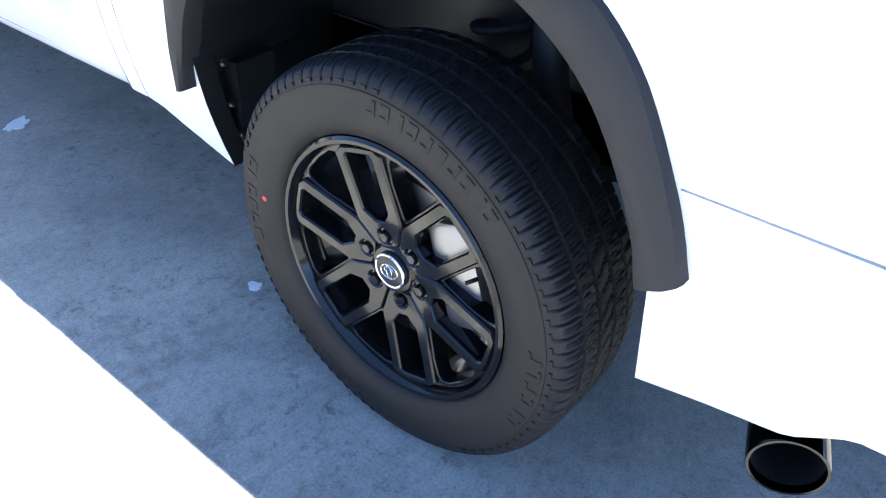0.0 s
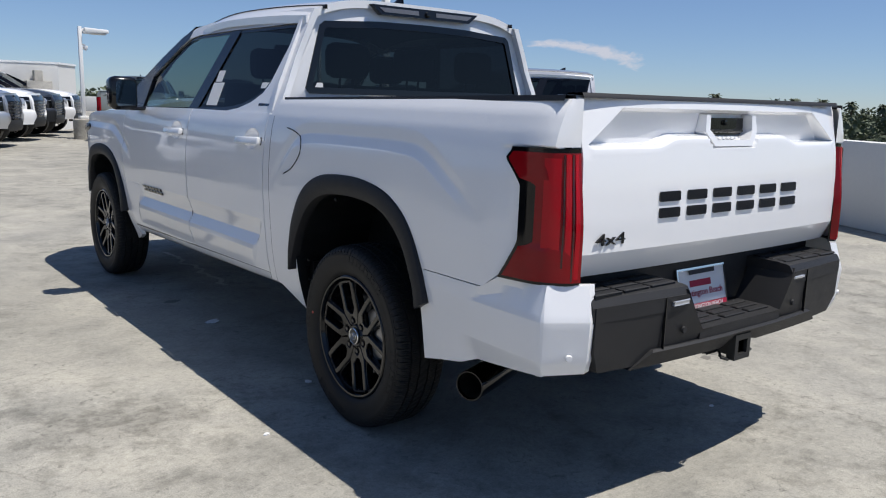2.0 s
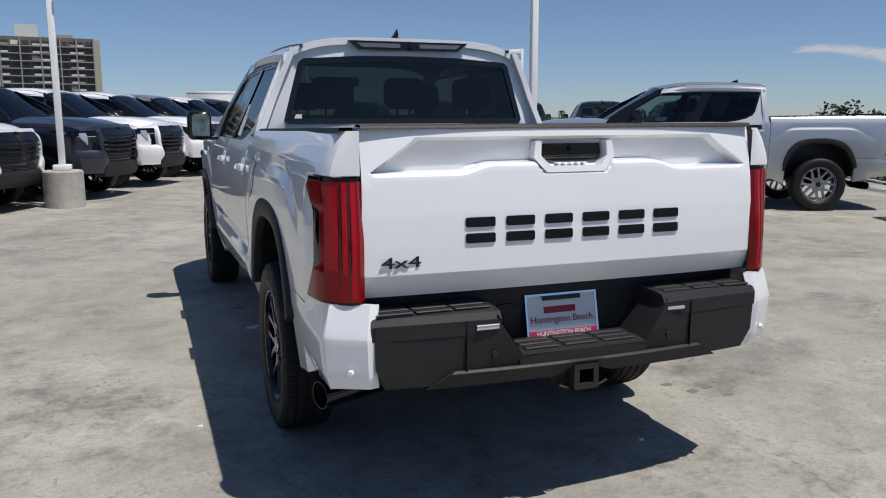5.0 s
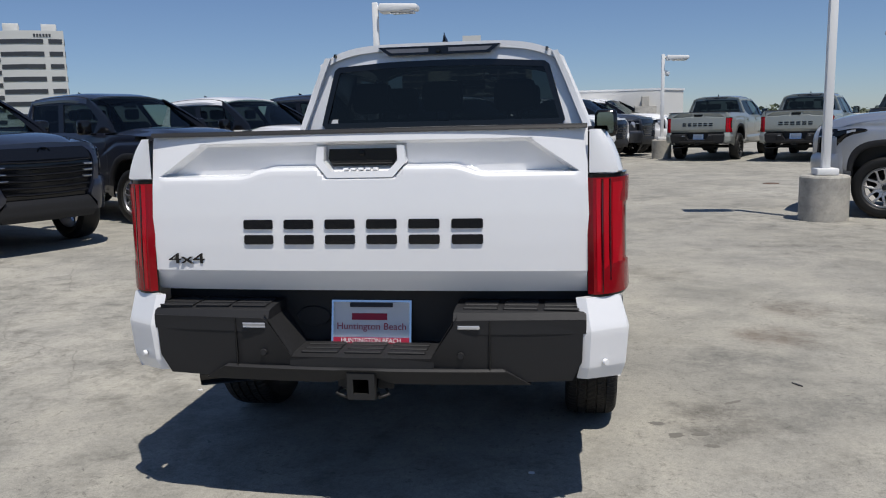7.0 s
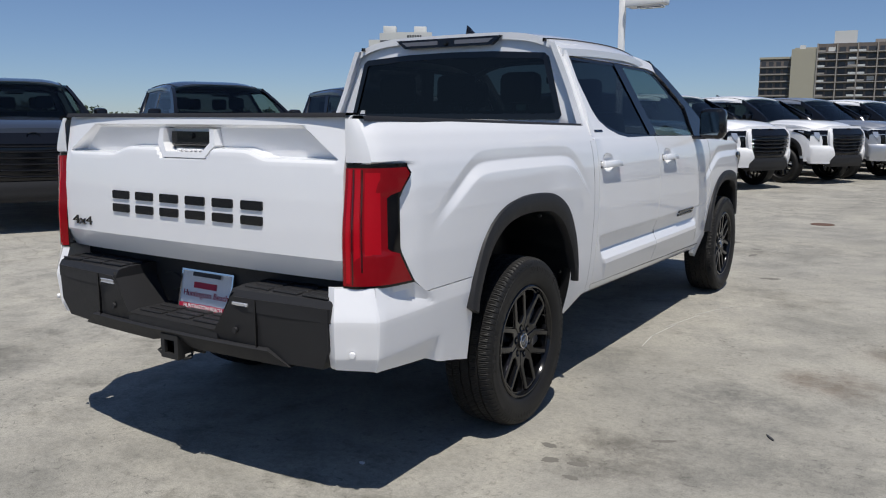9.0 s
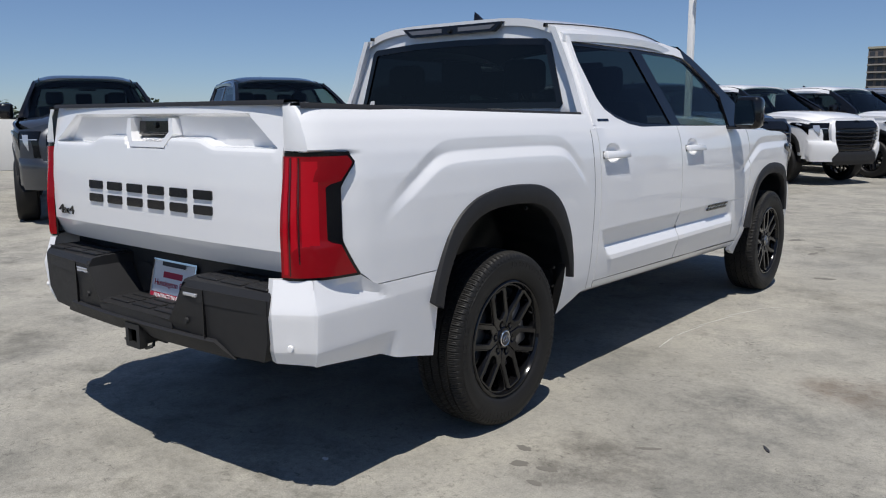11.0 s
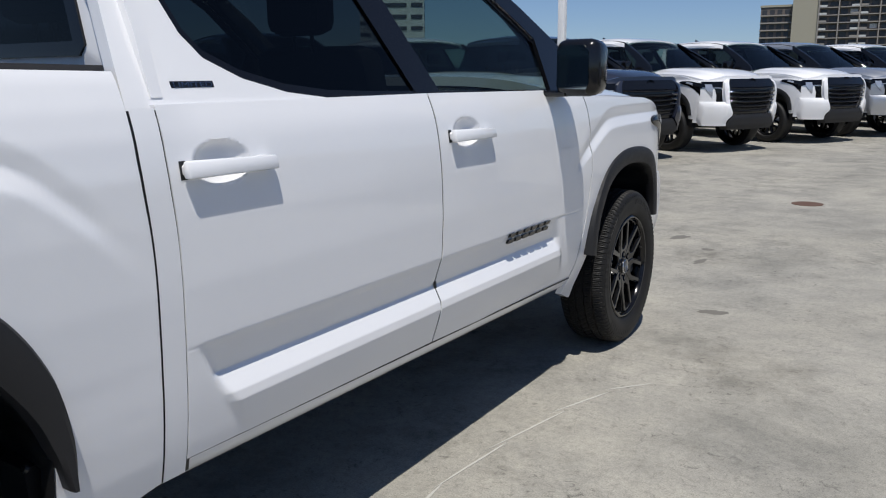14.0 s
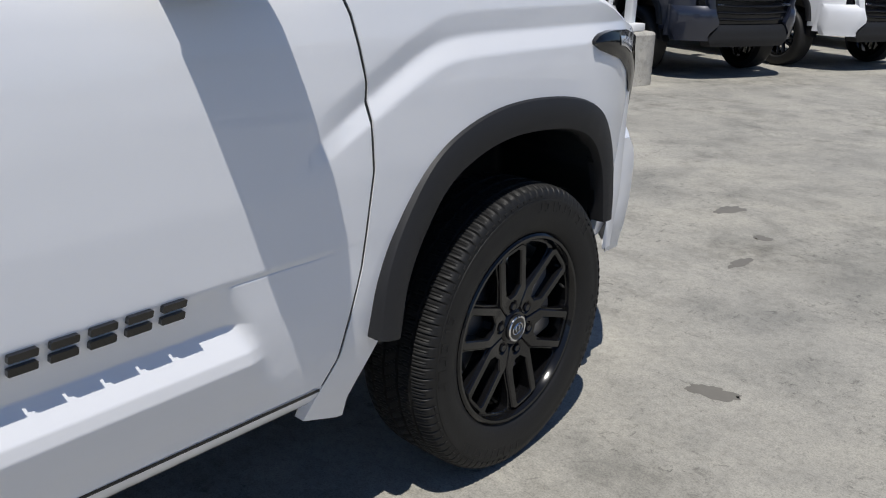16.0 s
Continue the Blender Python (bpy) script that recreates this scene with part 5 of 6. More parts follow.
    dash = box(-0.80, 0.80, 2.72, 3.22, 0.86, 1.285, 0.06, 2)
    part("dashboard", dash, SEAT, T)
    st = bmesh.new()
    tube([(0.19 * math.cos(a), 0, 0.19 * math.sin(a)) for a in np.linspace(0, 2 * math.pi, 25)], 0.016, 8, st)
    tube([(-0.18, 0, 0), (0.18, 0, 0)], 0.02, 6, st)
    part("steering_wheel", st, SEAT, T).matrix_local = pose(-0.44, 2.62, 1.20, -28)
    part("inside_mirror", box(-0.12, 0.12, 2.40, 2.43, 1.72, 1.79, 0.02, 2), TRIM, T)
    # door mirrors
    for s in (-1, 1):
        f = (lambda b: b) if s > 0 else mirrored
        sh = box(-0.095, 0.095, -0.075, 0.085, -0.115, 0.115, 0.045, 3)
        for v in sh.verts:
            v.co.x *= 1 - 0.12 * (v.co.y + 0.08) / 0.16
            v.co.z *= 1 - 0.10 * (v.co.y + 0.08) / 0.16
            v.co += Vector((1.070, 2.775, 1.424))
        mr = part("door_mirror", f(sh), TRIM, T, "gloss black mirror")
        out = [(0.998, 1.345), (1.118, 1.341), (1.130, 1.365), (1.126, 1.489), (1.108, 1.510), (1.012, 1.510), (0.994, 1.489)]
        part("mirror_glass", f(plate(out, lambda u, v, d: (u, 2.698 + d, v), 0.004)), MIRROR, mr, "mirror glass")
        arm = box(0.895, 1.03, 2.712, 2.86, 1.312, 1.336, 0.008, 1)
        part("mirror_arm", f(arm), TRIM, mr)
        sail = plate([(2.79, 1.318), (3.03, 1.316), (3.06, 1.352), (2.94, 1.462), (2.80, 1.552)], lambda u, v, d: (glass_x(v) + 0.004 - d, u, v), 0.02)
        part("mirror_base", f(sail), TRIM, mr)

    # underside
    ch = bmesh.new()
    for s in (-1, 1):
        box(s * 0.42, s * 0.52, -1.05, 4.2, 0.50, 0.64, 0.01, 1, ch)
    for y in (-1.0, 0.6, 2.0, 3.2):
        box(-0.45, 0.45, y - 0.05, y + 0.05, 0.52, 0.62, 0.01, 1, ch)
    box(-0.80, 0.80, 0.85, 3.15, 0.44, 0.56, 0.02, 1, ch)
    part("chassis", ch, FRAME, T)
    ax = tube([(-0.82, 0, 0.405), (-0.2, 0, 0.405), (-0.12, 0, 0.405), (0.12, 0, 0.405), (0.2, 0, 0.405), (0.82, 0, 0.405)], [0.05, 0.05, 0.14, 0.14, 0.05, 0.05], 14)
    part("rear_axle", ax, FRAME, T)
    if fine:
        for s in (-1, 1):
            part("shock_absorber", tube([(s * 0.60, -0.16, 0.40), (s * 0.62, -0.10, 0.70), (s * 0.62, -0.08, 0.98)], [0.035, 0.035, 0.025], 12), FRAME, T)
            co = []
            for i in range(90):
                a = i / 90 * 2 * math.pi * 6
                co.append((s * 0.56 + 0.06 * math.cos(a), 0.05 + 0.06 * math.sin(a), 0.52 + 0.40 * i / 90))
            part("coil_spring", tube(co, 0.009, 6), FRAME, T)
            part("control_arm", tube([(s * 0.50, 0.75, 0.46), (s * 0.66, 0.10, 0.36)], 0.03, 8), FRAME, T)
    a, b = Vector((-0.891, -0.725, 0.386)), Vector((-0.60, -0.62, 0.392))
    aim = Matrix.Translation(a) @ (a - b).to_track_quat("Z", "Y").to_matrix().to_4x4()
    et = part("exhaust_tip", lathe([(-0.31, 0.050), (-0.28, 0.058), (0.0, 0.058), (0.004, 0.0565), (0.004, 0.0525), (-0.01, 0.0505)], 40, "z"), DARKCHROME, T, "black chrome exhaust tip")
    et.matrix_local = aim
    part("bore", lathe([(-0.009, 0.0506), (-0.18, 0.049), (-0.185, 0.0)], 32, "z"), LINER, et, "dark bore inside the tip")
    part("exhaust_pipe", tube([b, (-0.40, -0.50, 0.45), (-0.33, 0.2, 0.47), (-0.33, 2.0, 0.43)], 0.035, 10), FRAME, T)
    both("mud_flap", plate([(0.50, 0.64), (0.545, 0.64), (0.555, 0.50), (0.535, 0.415), (0.515, 0.40)], lambda u, v, d: (0.868 - d, u, v), 0.10), LINER)
    both("front_air_flap", plate([(4.09, 0.70), (4.14, 0.70), (4.16, 0.50), (4.20, 0.415), (4.10, 0.44)], lambda u, v, d: (0.905 - d, u, v), 0.10), LINER)

    for y in (0.0, 3.70):
        for s in (-1, 1):
            m = pose(0.862, y, 0.405) if s > 0 else pose(-0.862, y, 0.405, 0, 0, 180)
            if s > 0:
                m = m @ pose(0, 0, 0, 11 if y else 16)
            else:
                m = m @ pose(0, 0, 0, 15)
            wheel(T, m, fine, kind, radians(157) if s < 0 and y == 0 else None)
    return T


# ---- the deck ----
R_ = Vector((0.4226, 0.9063, 0))      # along the parking rows
H_ = Vector((0.9063, -0.4226, 0))     # across them


def lot(a, b, z=0.0):
    return H_ * a + R_ * b + Vector((0, 0, z))


def lot_box(a0, a1, b0, b1, z0, z1, bevel=0.0):
    bm = box(a0, a1, b0, b1, z0, z1, bevel, 2)
    for v in bm.verts:
        v.co = lot(v.co.x, v.co.y, v.co.z)
    return bm


deck = lot_box(-20.6, 8.4, -16, 62, -0.6, 0.0)
tagged(part("pavement", deck, DECK), "sun-bleached stained concrete roof deck of a car park", "pavement", kind="structure")
tagged(part("wall_east", lot_box(6.05, 6.35, -16, 8.0, 0.004, 1.08, 0.012), STUCCO), "low white rendered parapet wall", "wall", kind="structure")
tagged(part("wall_west", lot_box(-20.6, -20.3, -16, 62, 0.004, 1.36, 0.012), STUCCO), "low white rendered parapet wall", "wall", kind="structure")
tagged(part("wall_south", lot_box(-20.3, 6.05, -16, -15.7, 0.004, 1.08, 0.012), STUCCO), "low white rendered parapet wall", "wall", kind="structure")
tagged(part("wall_north", lot_box(-20.3, 8.4, 61.7, 62, 0.004, 1.08, 0.012), STUCCO), "low white rendered parapet wall", "wall", kind="structure")
rail = thing("railing", "white tubular steel railing along the deck edge", "railing")
for k in range(18):
    p = lot(7.9, 8.2 + 3.0 * k)
    part("post", tube([p + Vector((0, 0, 0)), p + Vector((0, 0, 1.12))], 0.022, 8), POLE, rail)
for z in (0.15, 0.30, 0.45, 0.60, 0.75, 0.90, 1.10):
    part("rail", tube([lot(7.9, 8.2, z), lot(7.9, 59.2, z)], 0.016, 8), POLE, rail)

# ground far below and the horizon
LAND = simple("dry_land", (0.10, 0.11, 0.055), 0.95, 0, 0.5, 0.05)
g = bmesh.new()
bmesh.ops.create_grid(g, x_segments=2, y_segments=2, size=4500)
for v in g.verts:
    v.co.z = -11
tagged(part("ground", g, LAND), "dry flat land and streets far below the deck", "ground", kind="structure")


# ---- trucks ----
def at_front_axle(p, heading_deg, size):
    return Matrix.Translation((p[0], p[1], 0)) @ pose(0, 0, 0, 0, 0, heading_deg) @ Matrix.Translation((0, -3.70 * size, 0))


hero = pickup(True)
other = pickup(False)
# along the row, out of it, paint
ROW = [(-6.2, 0.1, GREY, "dark grey"), (-3.3, 0.7, NAVY, "dark navy"), (-0.1, 0.25, NAVY, "dark navy"), (2.65, 0.3, WHITE, "white"), (4.75, 1.05, NAVY, "dark navy"), (7.4, 0.94, WHITE, "white"),
       (10.4, 0.85, WHITE, "white"), (12.9, 0.79, SILVER, "silver"), (15.9, 0.65, WHITE, "white"), (18.6, 0.6, GREY, "dark grey"), (21.3, 0.6, WHITE, "white")]
PLACES = []
for s, o, m, w in ROW:
    size, back_off = (1.05, 0.0) if s < 1 else (1.03, 0.0) if s < 4 else (1.06, 0.45)
    spot = (-5.55 + s * R_.x + o * H_.x - 0.32 * back_off, 8.5 + s * R_.y + o * H_.y + 0.947 * back_off)
    PLACES.append((at_front_axle(spot, -115, size), size, m, w))
PLACES.append((at_front_axle((5.40, 8.40), 65, 1.03), 1.03, SILVER, "silver"))
for k in range(5):
    PLACES.append((Matrix.Translation((5.18 + 2.75 * k * H_.x, 22.4 + 2.75 * k * H_.y, 0)) @ pose(0, 0, 0, 0, 0, -25), 1.0, SAGE if k < 2 else GREY, "grey-green" if k < 2 else "dark grey"))
ALLOYS = (1, 2, 11)      # trucks on bright wheels
for i, (m, size, mat, word) in enumerate(PLACES):
    if i:
        t = copy_thing(other, m)
    else:
        t = other
        t.matrix_basis = m
    t.scale = (size, size, size)
    tagged(t, f"{word} crew-cab pickup truck parked in a row on the deck", "pickup truck", "parked pickup trucks")
    for o in t.children_recursive:
        if o.data.materials[0] is WHITE:
            o.material_slots[0].link = "OBJECT"
            o.material_slots[0].material = mat
        elif i in ALLOYS and o.name.split(".")[0] in ("rim", "wheel_face", "spoke", "hub"):
            o.material_slots[0].link = "OBJECT"
            o.material_slots[0].material = ALLOY if o.name.split(".")[0] != "rim" else STEEL


# ---- lamp posts ----
def lamp_post(x, y, turn, camera_dome=False, height=3.62):
    L = thing("lamp_post", "white lamp post with flat head on round concrete base", "lamp post", Matrix.Translation((x, y, 0)) @ pose(0, 0, 0, 0, 0, turn), "lamp posts")
    part("base", lathe([(0.002, 0.0), (0.002, 0.315), (0.58, 0.315), (0.603, 0.30), (0.608, 0.27), (0.608, 0.0)], 48, "z"), BASE, L, "round concrete base")
    part("base_cover", box(-0.14, 0.14, -0.14, 0.14, 0.610, 0.70, 0.015), POLE, L)
    part("post", box(-0.052, 0.052, -0.052, 0.052, 0.70, height, 0.012), POLE, L)
    part("arm", box(-0.03, 0.30, -0.035, 0.035, height - 0.14, height - 0.06, 0.008), POLE, L)
    hd = box(0.10, 0.80, -0.17, 0.17, height - 0.20, height - 0.03, 0.03)
    for v in hd.verts:
        v.co.z += 0.04 * (v.co.x - 0.1) if v.co.z < height - 0.1 else -0.05 * (v.co.x - 0.1)
    h = part("lamp_head", hd, POLE, L)
    part("lamp_lens", box(0.30, 0.74, -0.13, 0.13, height - 0.215, height - 0.155, 0.02), LAMPLENS, h)
    if camera_dome:
        part("dome_camera", lathe([(-0.08, 0.0), (-0.06, 0.05), (0.0, 0.075), (0.06, 0.07), (0.07, 0.0)], 20, "z"), POLE, L).location = (0.14, 0, height - 0.62)
        part("camera_arm", tube([(0.0, 0, height - 0.52), (0.14, 0, height - 0.54)], 0.02, 8), POLE, L)
    return L


lamp_post(4.20, 7.45, 180)
lamp_post(-2.72, 10.9, 0)
lamp_post(3.86, 23.27, 0, True, 3.34)
lamp_post(10.3, 20.3, 180)

# ---- white plant-room building ----
B = thing("roof_building", "low white rendered plant building with a parapet cap", "building")
# its front from the west corner to the south corner, then the short side
FOOT = [(0.35, 29.66), (4.61, 29.43), (5.60, 31.10), (1.34, 31.33)]
prism_z = lambda pts, z0, z1: plate(pts, lambda u, v, d: (u, v, z1 - d), z1 - z0)
wide = lambda k: [(2.98 + (x - 2.98) * k, 30.38 + (y - 30.38) * k) for x, y in FOOT]
part("wall", prism_z(FOOT, 0.0, 2.38), STUCCO, B)
part("cap", prism_z(wide(1.02), 2.38, 2.45), POLE, B)
part("vent_box", box(3.46, 4.30, 29.02, 29.44, 0.0, 1.76, 0.01, 1), BASE, B, "grey duct box")
part("vent", box(3.74, 4.02, 29.12, 29.42, 1.76, 2.13, 0.01, 1), BASE, B, "grey vent cowl")


# ---- marks and litter on the deck ----
def blot(name, x, y, rx, ry, mat, label, cat, turn=0.0, z=0.0025, seed=1, rough=0.28):
    """A thin uneven patch lying on the deck."""
    rnd = random.Random(seed)
    ph = [(rnd.uniform(0, 6.3), rnd.uniform(0.3, 1.0)) for _ in range(16)]
    bm = bmesh.new()
    c, s = math.cos(radians(turn)), math.sin(radians(turn))
    ring_ = []
    for i in range(88):
        t = 2 * math.pi * i / 88
        k = 1 + rough * sum(a / (j + 1) ** 0.75 * math.sin((j + 1) * t + p) for j, (p, a) in enumerate(ph)) * 0.6
        px, py = rx * k * math.cos(t), ry * k * math.sin(t)
        ring_.append(bm.verts.new((x + c * px - s * py, y + s * px + c * py, z)))
    bm.faces.new(ring_)
    low = [bm.verts.new((v.co.x * 1.0 + (v.co.x - x) * 0.02, v.co.y + (v.co.y - y) * 0.02, 0.0005)) for v in ring_]
    for i in range(88):
        bm.faces.new((ring_[i], low[i], low[(i + 1) % 88], ring_[(i + 1) % 88]))
    bmesh.ops.triangulate(bm, faces=[f for f in bm.faces if len(f.verts) > 4])
    return tagged(part(name, bm, mat), label, cat)


for i, (x, y, rx, ry, tn) in enumerate([(1.22, 4.45, 0.080, 0.045, 20), (0.74, 6.2, 0.05, 0.04, 0), (0.40, 6.6, 0.12, 0.05, 70), (1.19, -0.19, 0.035, 0.022, 0), (1.25, -0.33, 0.038, 0.026, 40), (1.36, -0.31, 0.04, 0.02, 10),
                                        (1.60, 0.14, 0.05, 0.014, 30), (1.40, -0.44, 0.035, 0.016, 0), (0.80, 5.75, 0.10, 0.03, 80), (-0.86, 2.55, 0.06, 0.03, 10)]):
    blot("damp_stain", x, y, rx, ry, STAIN, "dark damp stain dried into the concrete", "stain", tn, seed=i + 3, rough=0.42, z=0.0012)
for i, (x, y, rx, ry, tn) in enumerate([(-0.83, 1.91, 0.045, 0.03, 20), (-0.86, 0.585, 0.013, 0.02, 10), (0.60, -0.80, 0.012, 0.009, 0), (-1.32, 0.10, 0.012, 0.01, 0)]):
    blot("paper_scrap", x, y, rx, ry, PAPER, "small pale scrap lying on the concrete", "litter", tn, 0.006, seed=i + 40, rough=0.5)
blot("twig", 2.0, 0.44, 0.035, 0.006, INK, "short dark twig on the concrete", "litter", 125, 0.006, seed=61, rough=0.3)
blot("manhole_cover", 1.05, 9.05, 0.155, 0.155, RUST, "rust-brown round iron drain cover", "drain cover", 0, 0.006, 71, 0.03)
blot("manhole_cover", 4.9, 13.2, 0.155, 0.155, RUST, "rust-brown round iron drain cover", "drain cover", 0, 0.006, 72, 0.03)
rnd = random.Random(5)
# a wavering pale streak of short patches, running under the truck
pts = [(-0.31 + rnd.uniform(-0.05, 0.05), 4.35 - 0.09 * k, 0) for k in range(18)]
for k in range(0, 17):
    a, b = pts[k], pts[k + 1]
    blot("chalk_mark", (a[0] + b[0]) / 2, (a[1] + b[1]) / 2, 0.055, 0.018, PALE, "pale broken streak on the concrete", "mark", math.degrees(math.atan2(b[1] - a[1], b[0] - a[0])), seed=90 + k, rough=0.6)
for k, (x, y, tn, L) in enumerate([(0.98, 1.75, 95, 0.13), (0.985, 2.05, 84, 0.20), (1.03, 2.45, 78, 0.20), (1.10, 2.80, 70, 0.16), (1.22, 3.08, 50, 0.10)]):
    blot("scuff_mark", x, y, L, 0.005, PALE, "thin pale scrape in the concrete", "mark", tn, seed=120 + k, rough=0.4)

# ---- beyond the deck ----
# the HAZE base colours are lightened to stand in for distance haze
HAZE_WALL = simple("far_white_wall", (0.62, 0.62, 0.60), 0.9, 0, 0.05, 0.5)
HAZE_DARK = simple("far_dark_window", (0.05, 0.052, 0.058), 0.3, 0, 0.2, 0.8)
FAR_TAN = simple("far_tan_wall", (0.40, 0.37, 0.29), 0.9, 0, 0.06, 0.4)
FAR_BROWN = simple("far_brown_wall", (0.16, 0.135, 0.12), 0.9, 0, 0.15, 0.4)
FAR_SLAB = simple("far_balcony_slab", (0.33, 0.30, 0.27), 0.9, 0, 0.1, 0.4)


def tower():
    """White office tower with dark ribbon windows."""
    T = thing("office_tower", "white office tower with dark ribbon windows, far off", "building", Matrix.Translation((-148.4, 206.0, 2.9)) @ pose(0, 0, 0, 0, 0, 33))
    prism = lambda pts, z0, z1: plate(pts, lambda u, v, d: (u, v, z1 - d), z1 - z0)
    part("wall", prism([(0, 0), (9.9, 0), (9.9, 9), (-6.6, 9), (-6.6, 2.6)], -13, 25.7), HAZE_WALL, T)
    part("wing_wall", prism([(-10.2, 4.2), (-6.6, 4.2), (-6.6, 9), (-10.2, 9)], -13, 23.8), HAZE_WALL, T)
    part("roof_block", box(4.3, 8.2, 1.5, 6, 25.7, 27.6, 0.1), HAZE_WALL, T)
    part("roof_block", box(-5.4, -1.4, 2.5, 7, 25.7, 27.8, 0.1), HAZE_WALL, T)
    for k in range(10):
        z = 22.2 - 3.45 * k
        for x0, x1 in ((0.0, 4.6), (5.9, 9.4)):
            part("window", box(x0, x1, -0.15, 0.3, z, z + 1.2), HAZE_DARK, T)
        part("window", prism([(-6.5, 2.45), (0.02, -0.14), (0.1, 0.2), (-6.4, 2.8)], z, z + 1.2), HAZE_DARK, T)
        part("window", box(-10.1, -6.8, 4.05, 4.4, z - 1.5, z - 0.4), HAZE_DARK, T)
        part("window", box(9.7, 10.05, 1.0, 8.0, z, z + 1.2), HAZE_DARK, T)
    for k in range(6):
        part("sign_bar", box(2.2 + 0.78 * k, 2.75 + 0.78 * k, -0.12, 0.1, 24.0, 24.8), HAZE_DARK, T, "plain dark sign blocks")
    return T


def apartments():
    """Brown block of flats with balconies and blank tan gable walls."""
    T = thing("apartment_block", "brown apartment block with balconies and tan end walls", "building", Matrix.Translation((-49.0, 349.6, 0)) @ pose(0, 0, 0, 0, 0, 6))
    part("wall", box(0, 33.0, 0, 13, -11, 31.6), FAR_BROWN, T)
    part("gable", box(-9.4, -0.2, -1.0, 9, -11, 29.8), FAR_TAN, T)
    part("back_wing", box(-9.0, 0.5, 9.5, 24, -11, 31.2), FAR_TAN, T)
    part("gable", box(33.2, 35.4, -1.0, 12, -11, 31.0), FAR_TAN, T)
    part("roof_block", box(5.6, 13.6, 3, 9, 31.6, 36.6), HAZE_WALL, T)
    part("roof_block", box(20.0, 26.0, 3, 8, 31.6, 33.0), FAR_SLAB, T)
    part("wing_wall", box(-21.3, -9.6, 2.5, 16, -11, 26.4), FAR_BROWN, T)
    part("wing_roof", box(-21.6, -9.6, 2.2, 16.3, 26.4, 27.2), FAR_TAN, T)
    for f in range(9):
        for k in range(4):
            part("window", box(-20.7 + 2.8 * k, -18.9 + 2.8 * k, 2.38, 2.6, 23.6 - 2.85 * f, 25.4 - 2.85 * f), HAZE_DARK, T)
        part("balcony", box(-21.4, -9.7, 1.6, 2.5, 22.9 - 2.85 * f, 23.4 - 2.85 * f), FAR_SLAB, T)
    part("stair_block", box(-6.6, -4.6, 1, 5, 29.8, 31.4), HAZE_WALL, T)
    bays = [0.0, 7.0, 14.2, 21.0, 26.8, 33.0]
    for x in bays:
        part("pier", box(x - 0.22, x + 0.22, -1.5, 0.2, -11, 31.7), FAR_SLAB, T)
    for f in range(13):
        z = 28.1 - 2.85 * f
        for k in range(5):
            x, w = bays[k] + 0.3, bays[k + 1] - bays[k] - 0.6
            part("balcony", box(x, x + w, -1.4, 0.1, z - 0.2, z + 0.16), FAR_SLAB, T)
            part("balcony_wall", box(x + (0.0 if k % 2 == 0 else w * 0.6), x + w * (0.4 if k % 2 == 0 else 1.0), -1.45, -1.3, z + 0.16, z + 0.9), HAZE_WALL if (f + k) % 3 else FAR_SLAB, T)
            part("window", box(x + 0.4, x + w * 0.42, -0.12, 0.1, z + 0.3, z + 2.1), HAZE_DARK, T)
            part("window", box(x + w * 0.55, x + w - 0.3, -0.12, 0.1, z + 0.5, z + 2.1), HAZE_WALL if (f * 3 + k * 5) % 11 == 0 else HAZE_DARK, T)
    return T


tower()
apartments()
# low sheds and houses on the skyline
rnd = random.Random(11)
ROOFS = [simple("far_roof_red", (0.22, 0.10, 0.07), 0.9, 0, 0.2, 0.3), simple("far_roof_grey", (0.30, 0.30, 0.29), 0.9, 0, 0.1, 0.3), simple("far_roof_tan", (0.30, 0.24, 0.18), 0.9, 0, 0.1, 0.3)]
for k in range(26):
    a = radians(-75 + 152 * k / 25 + rnd.uniform(-2, 2))
    d = rnd.uniform(170, 420)
    w, dp, h = rnd.uniform(10, 34), rnd.uniform(8, 16), rnd.uniform(6, 11.4)
    hs = thing("low_building", "low flat building among trees in the distance", "building", Matrix.Translation((d * math.sin(a), d * math.cos(a), -11)) @ pose(0, 0, 0, 0, 0, -math.degrees(a) + rnd.uniform(-20, 20)), "low buildings on the skyline")
    part("wall", box(-w / 2, w / 2, -dp / 2, dp / 2, 0, h - 1.2), HAZE_WALL if k % 3 else FAR_TAN, hs)
    rf = box(-w / 2 - 0.5, w / 2 + 0.5, -dp / 2 - 0.5, dp / 2 + 0.5, h - 1.2, h)
    for v in rf.verts:
        if v.co.z > h - 0.1:
            v.co.y *= 0.25
    part("roof", rf, ROOFS[k % 3], hs)
    for j in range(int(w / 5)):
        part("window", box(-w / 2 + 1.5 + 5 * j, -w / 2 + 3.8 + 5 * j, -dp / 2 - 0.06, -dp / 2 + 0.1, h * 0.35, h * 0.35 + 1.6), HAZE_DARK, hs)

LEAF = simple("far_leaves", (0.085, 0.105, 0.062), 0.8, 0, 0.45, 3)
PALMLEAF = simple("palm_leaves", (0.080, 0.098, 0.055), 0.7, 0, 0.4, 3)
BARK = simple("bark", (0.11, 0.085, 0.06), 0.95, 0, 0.3, 6)


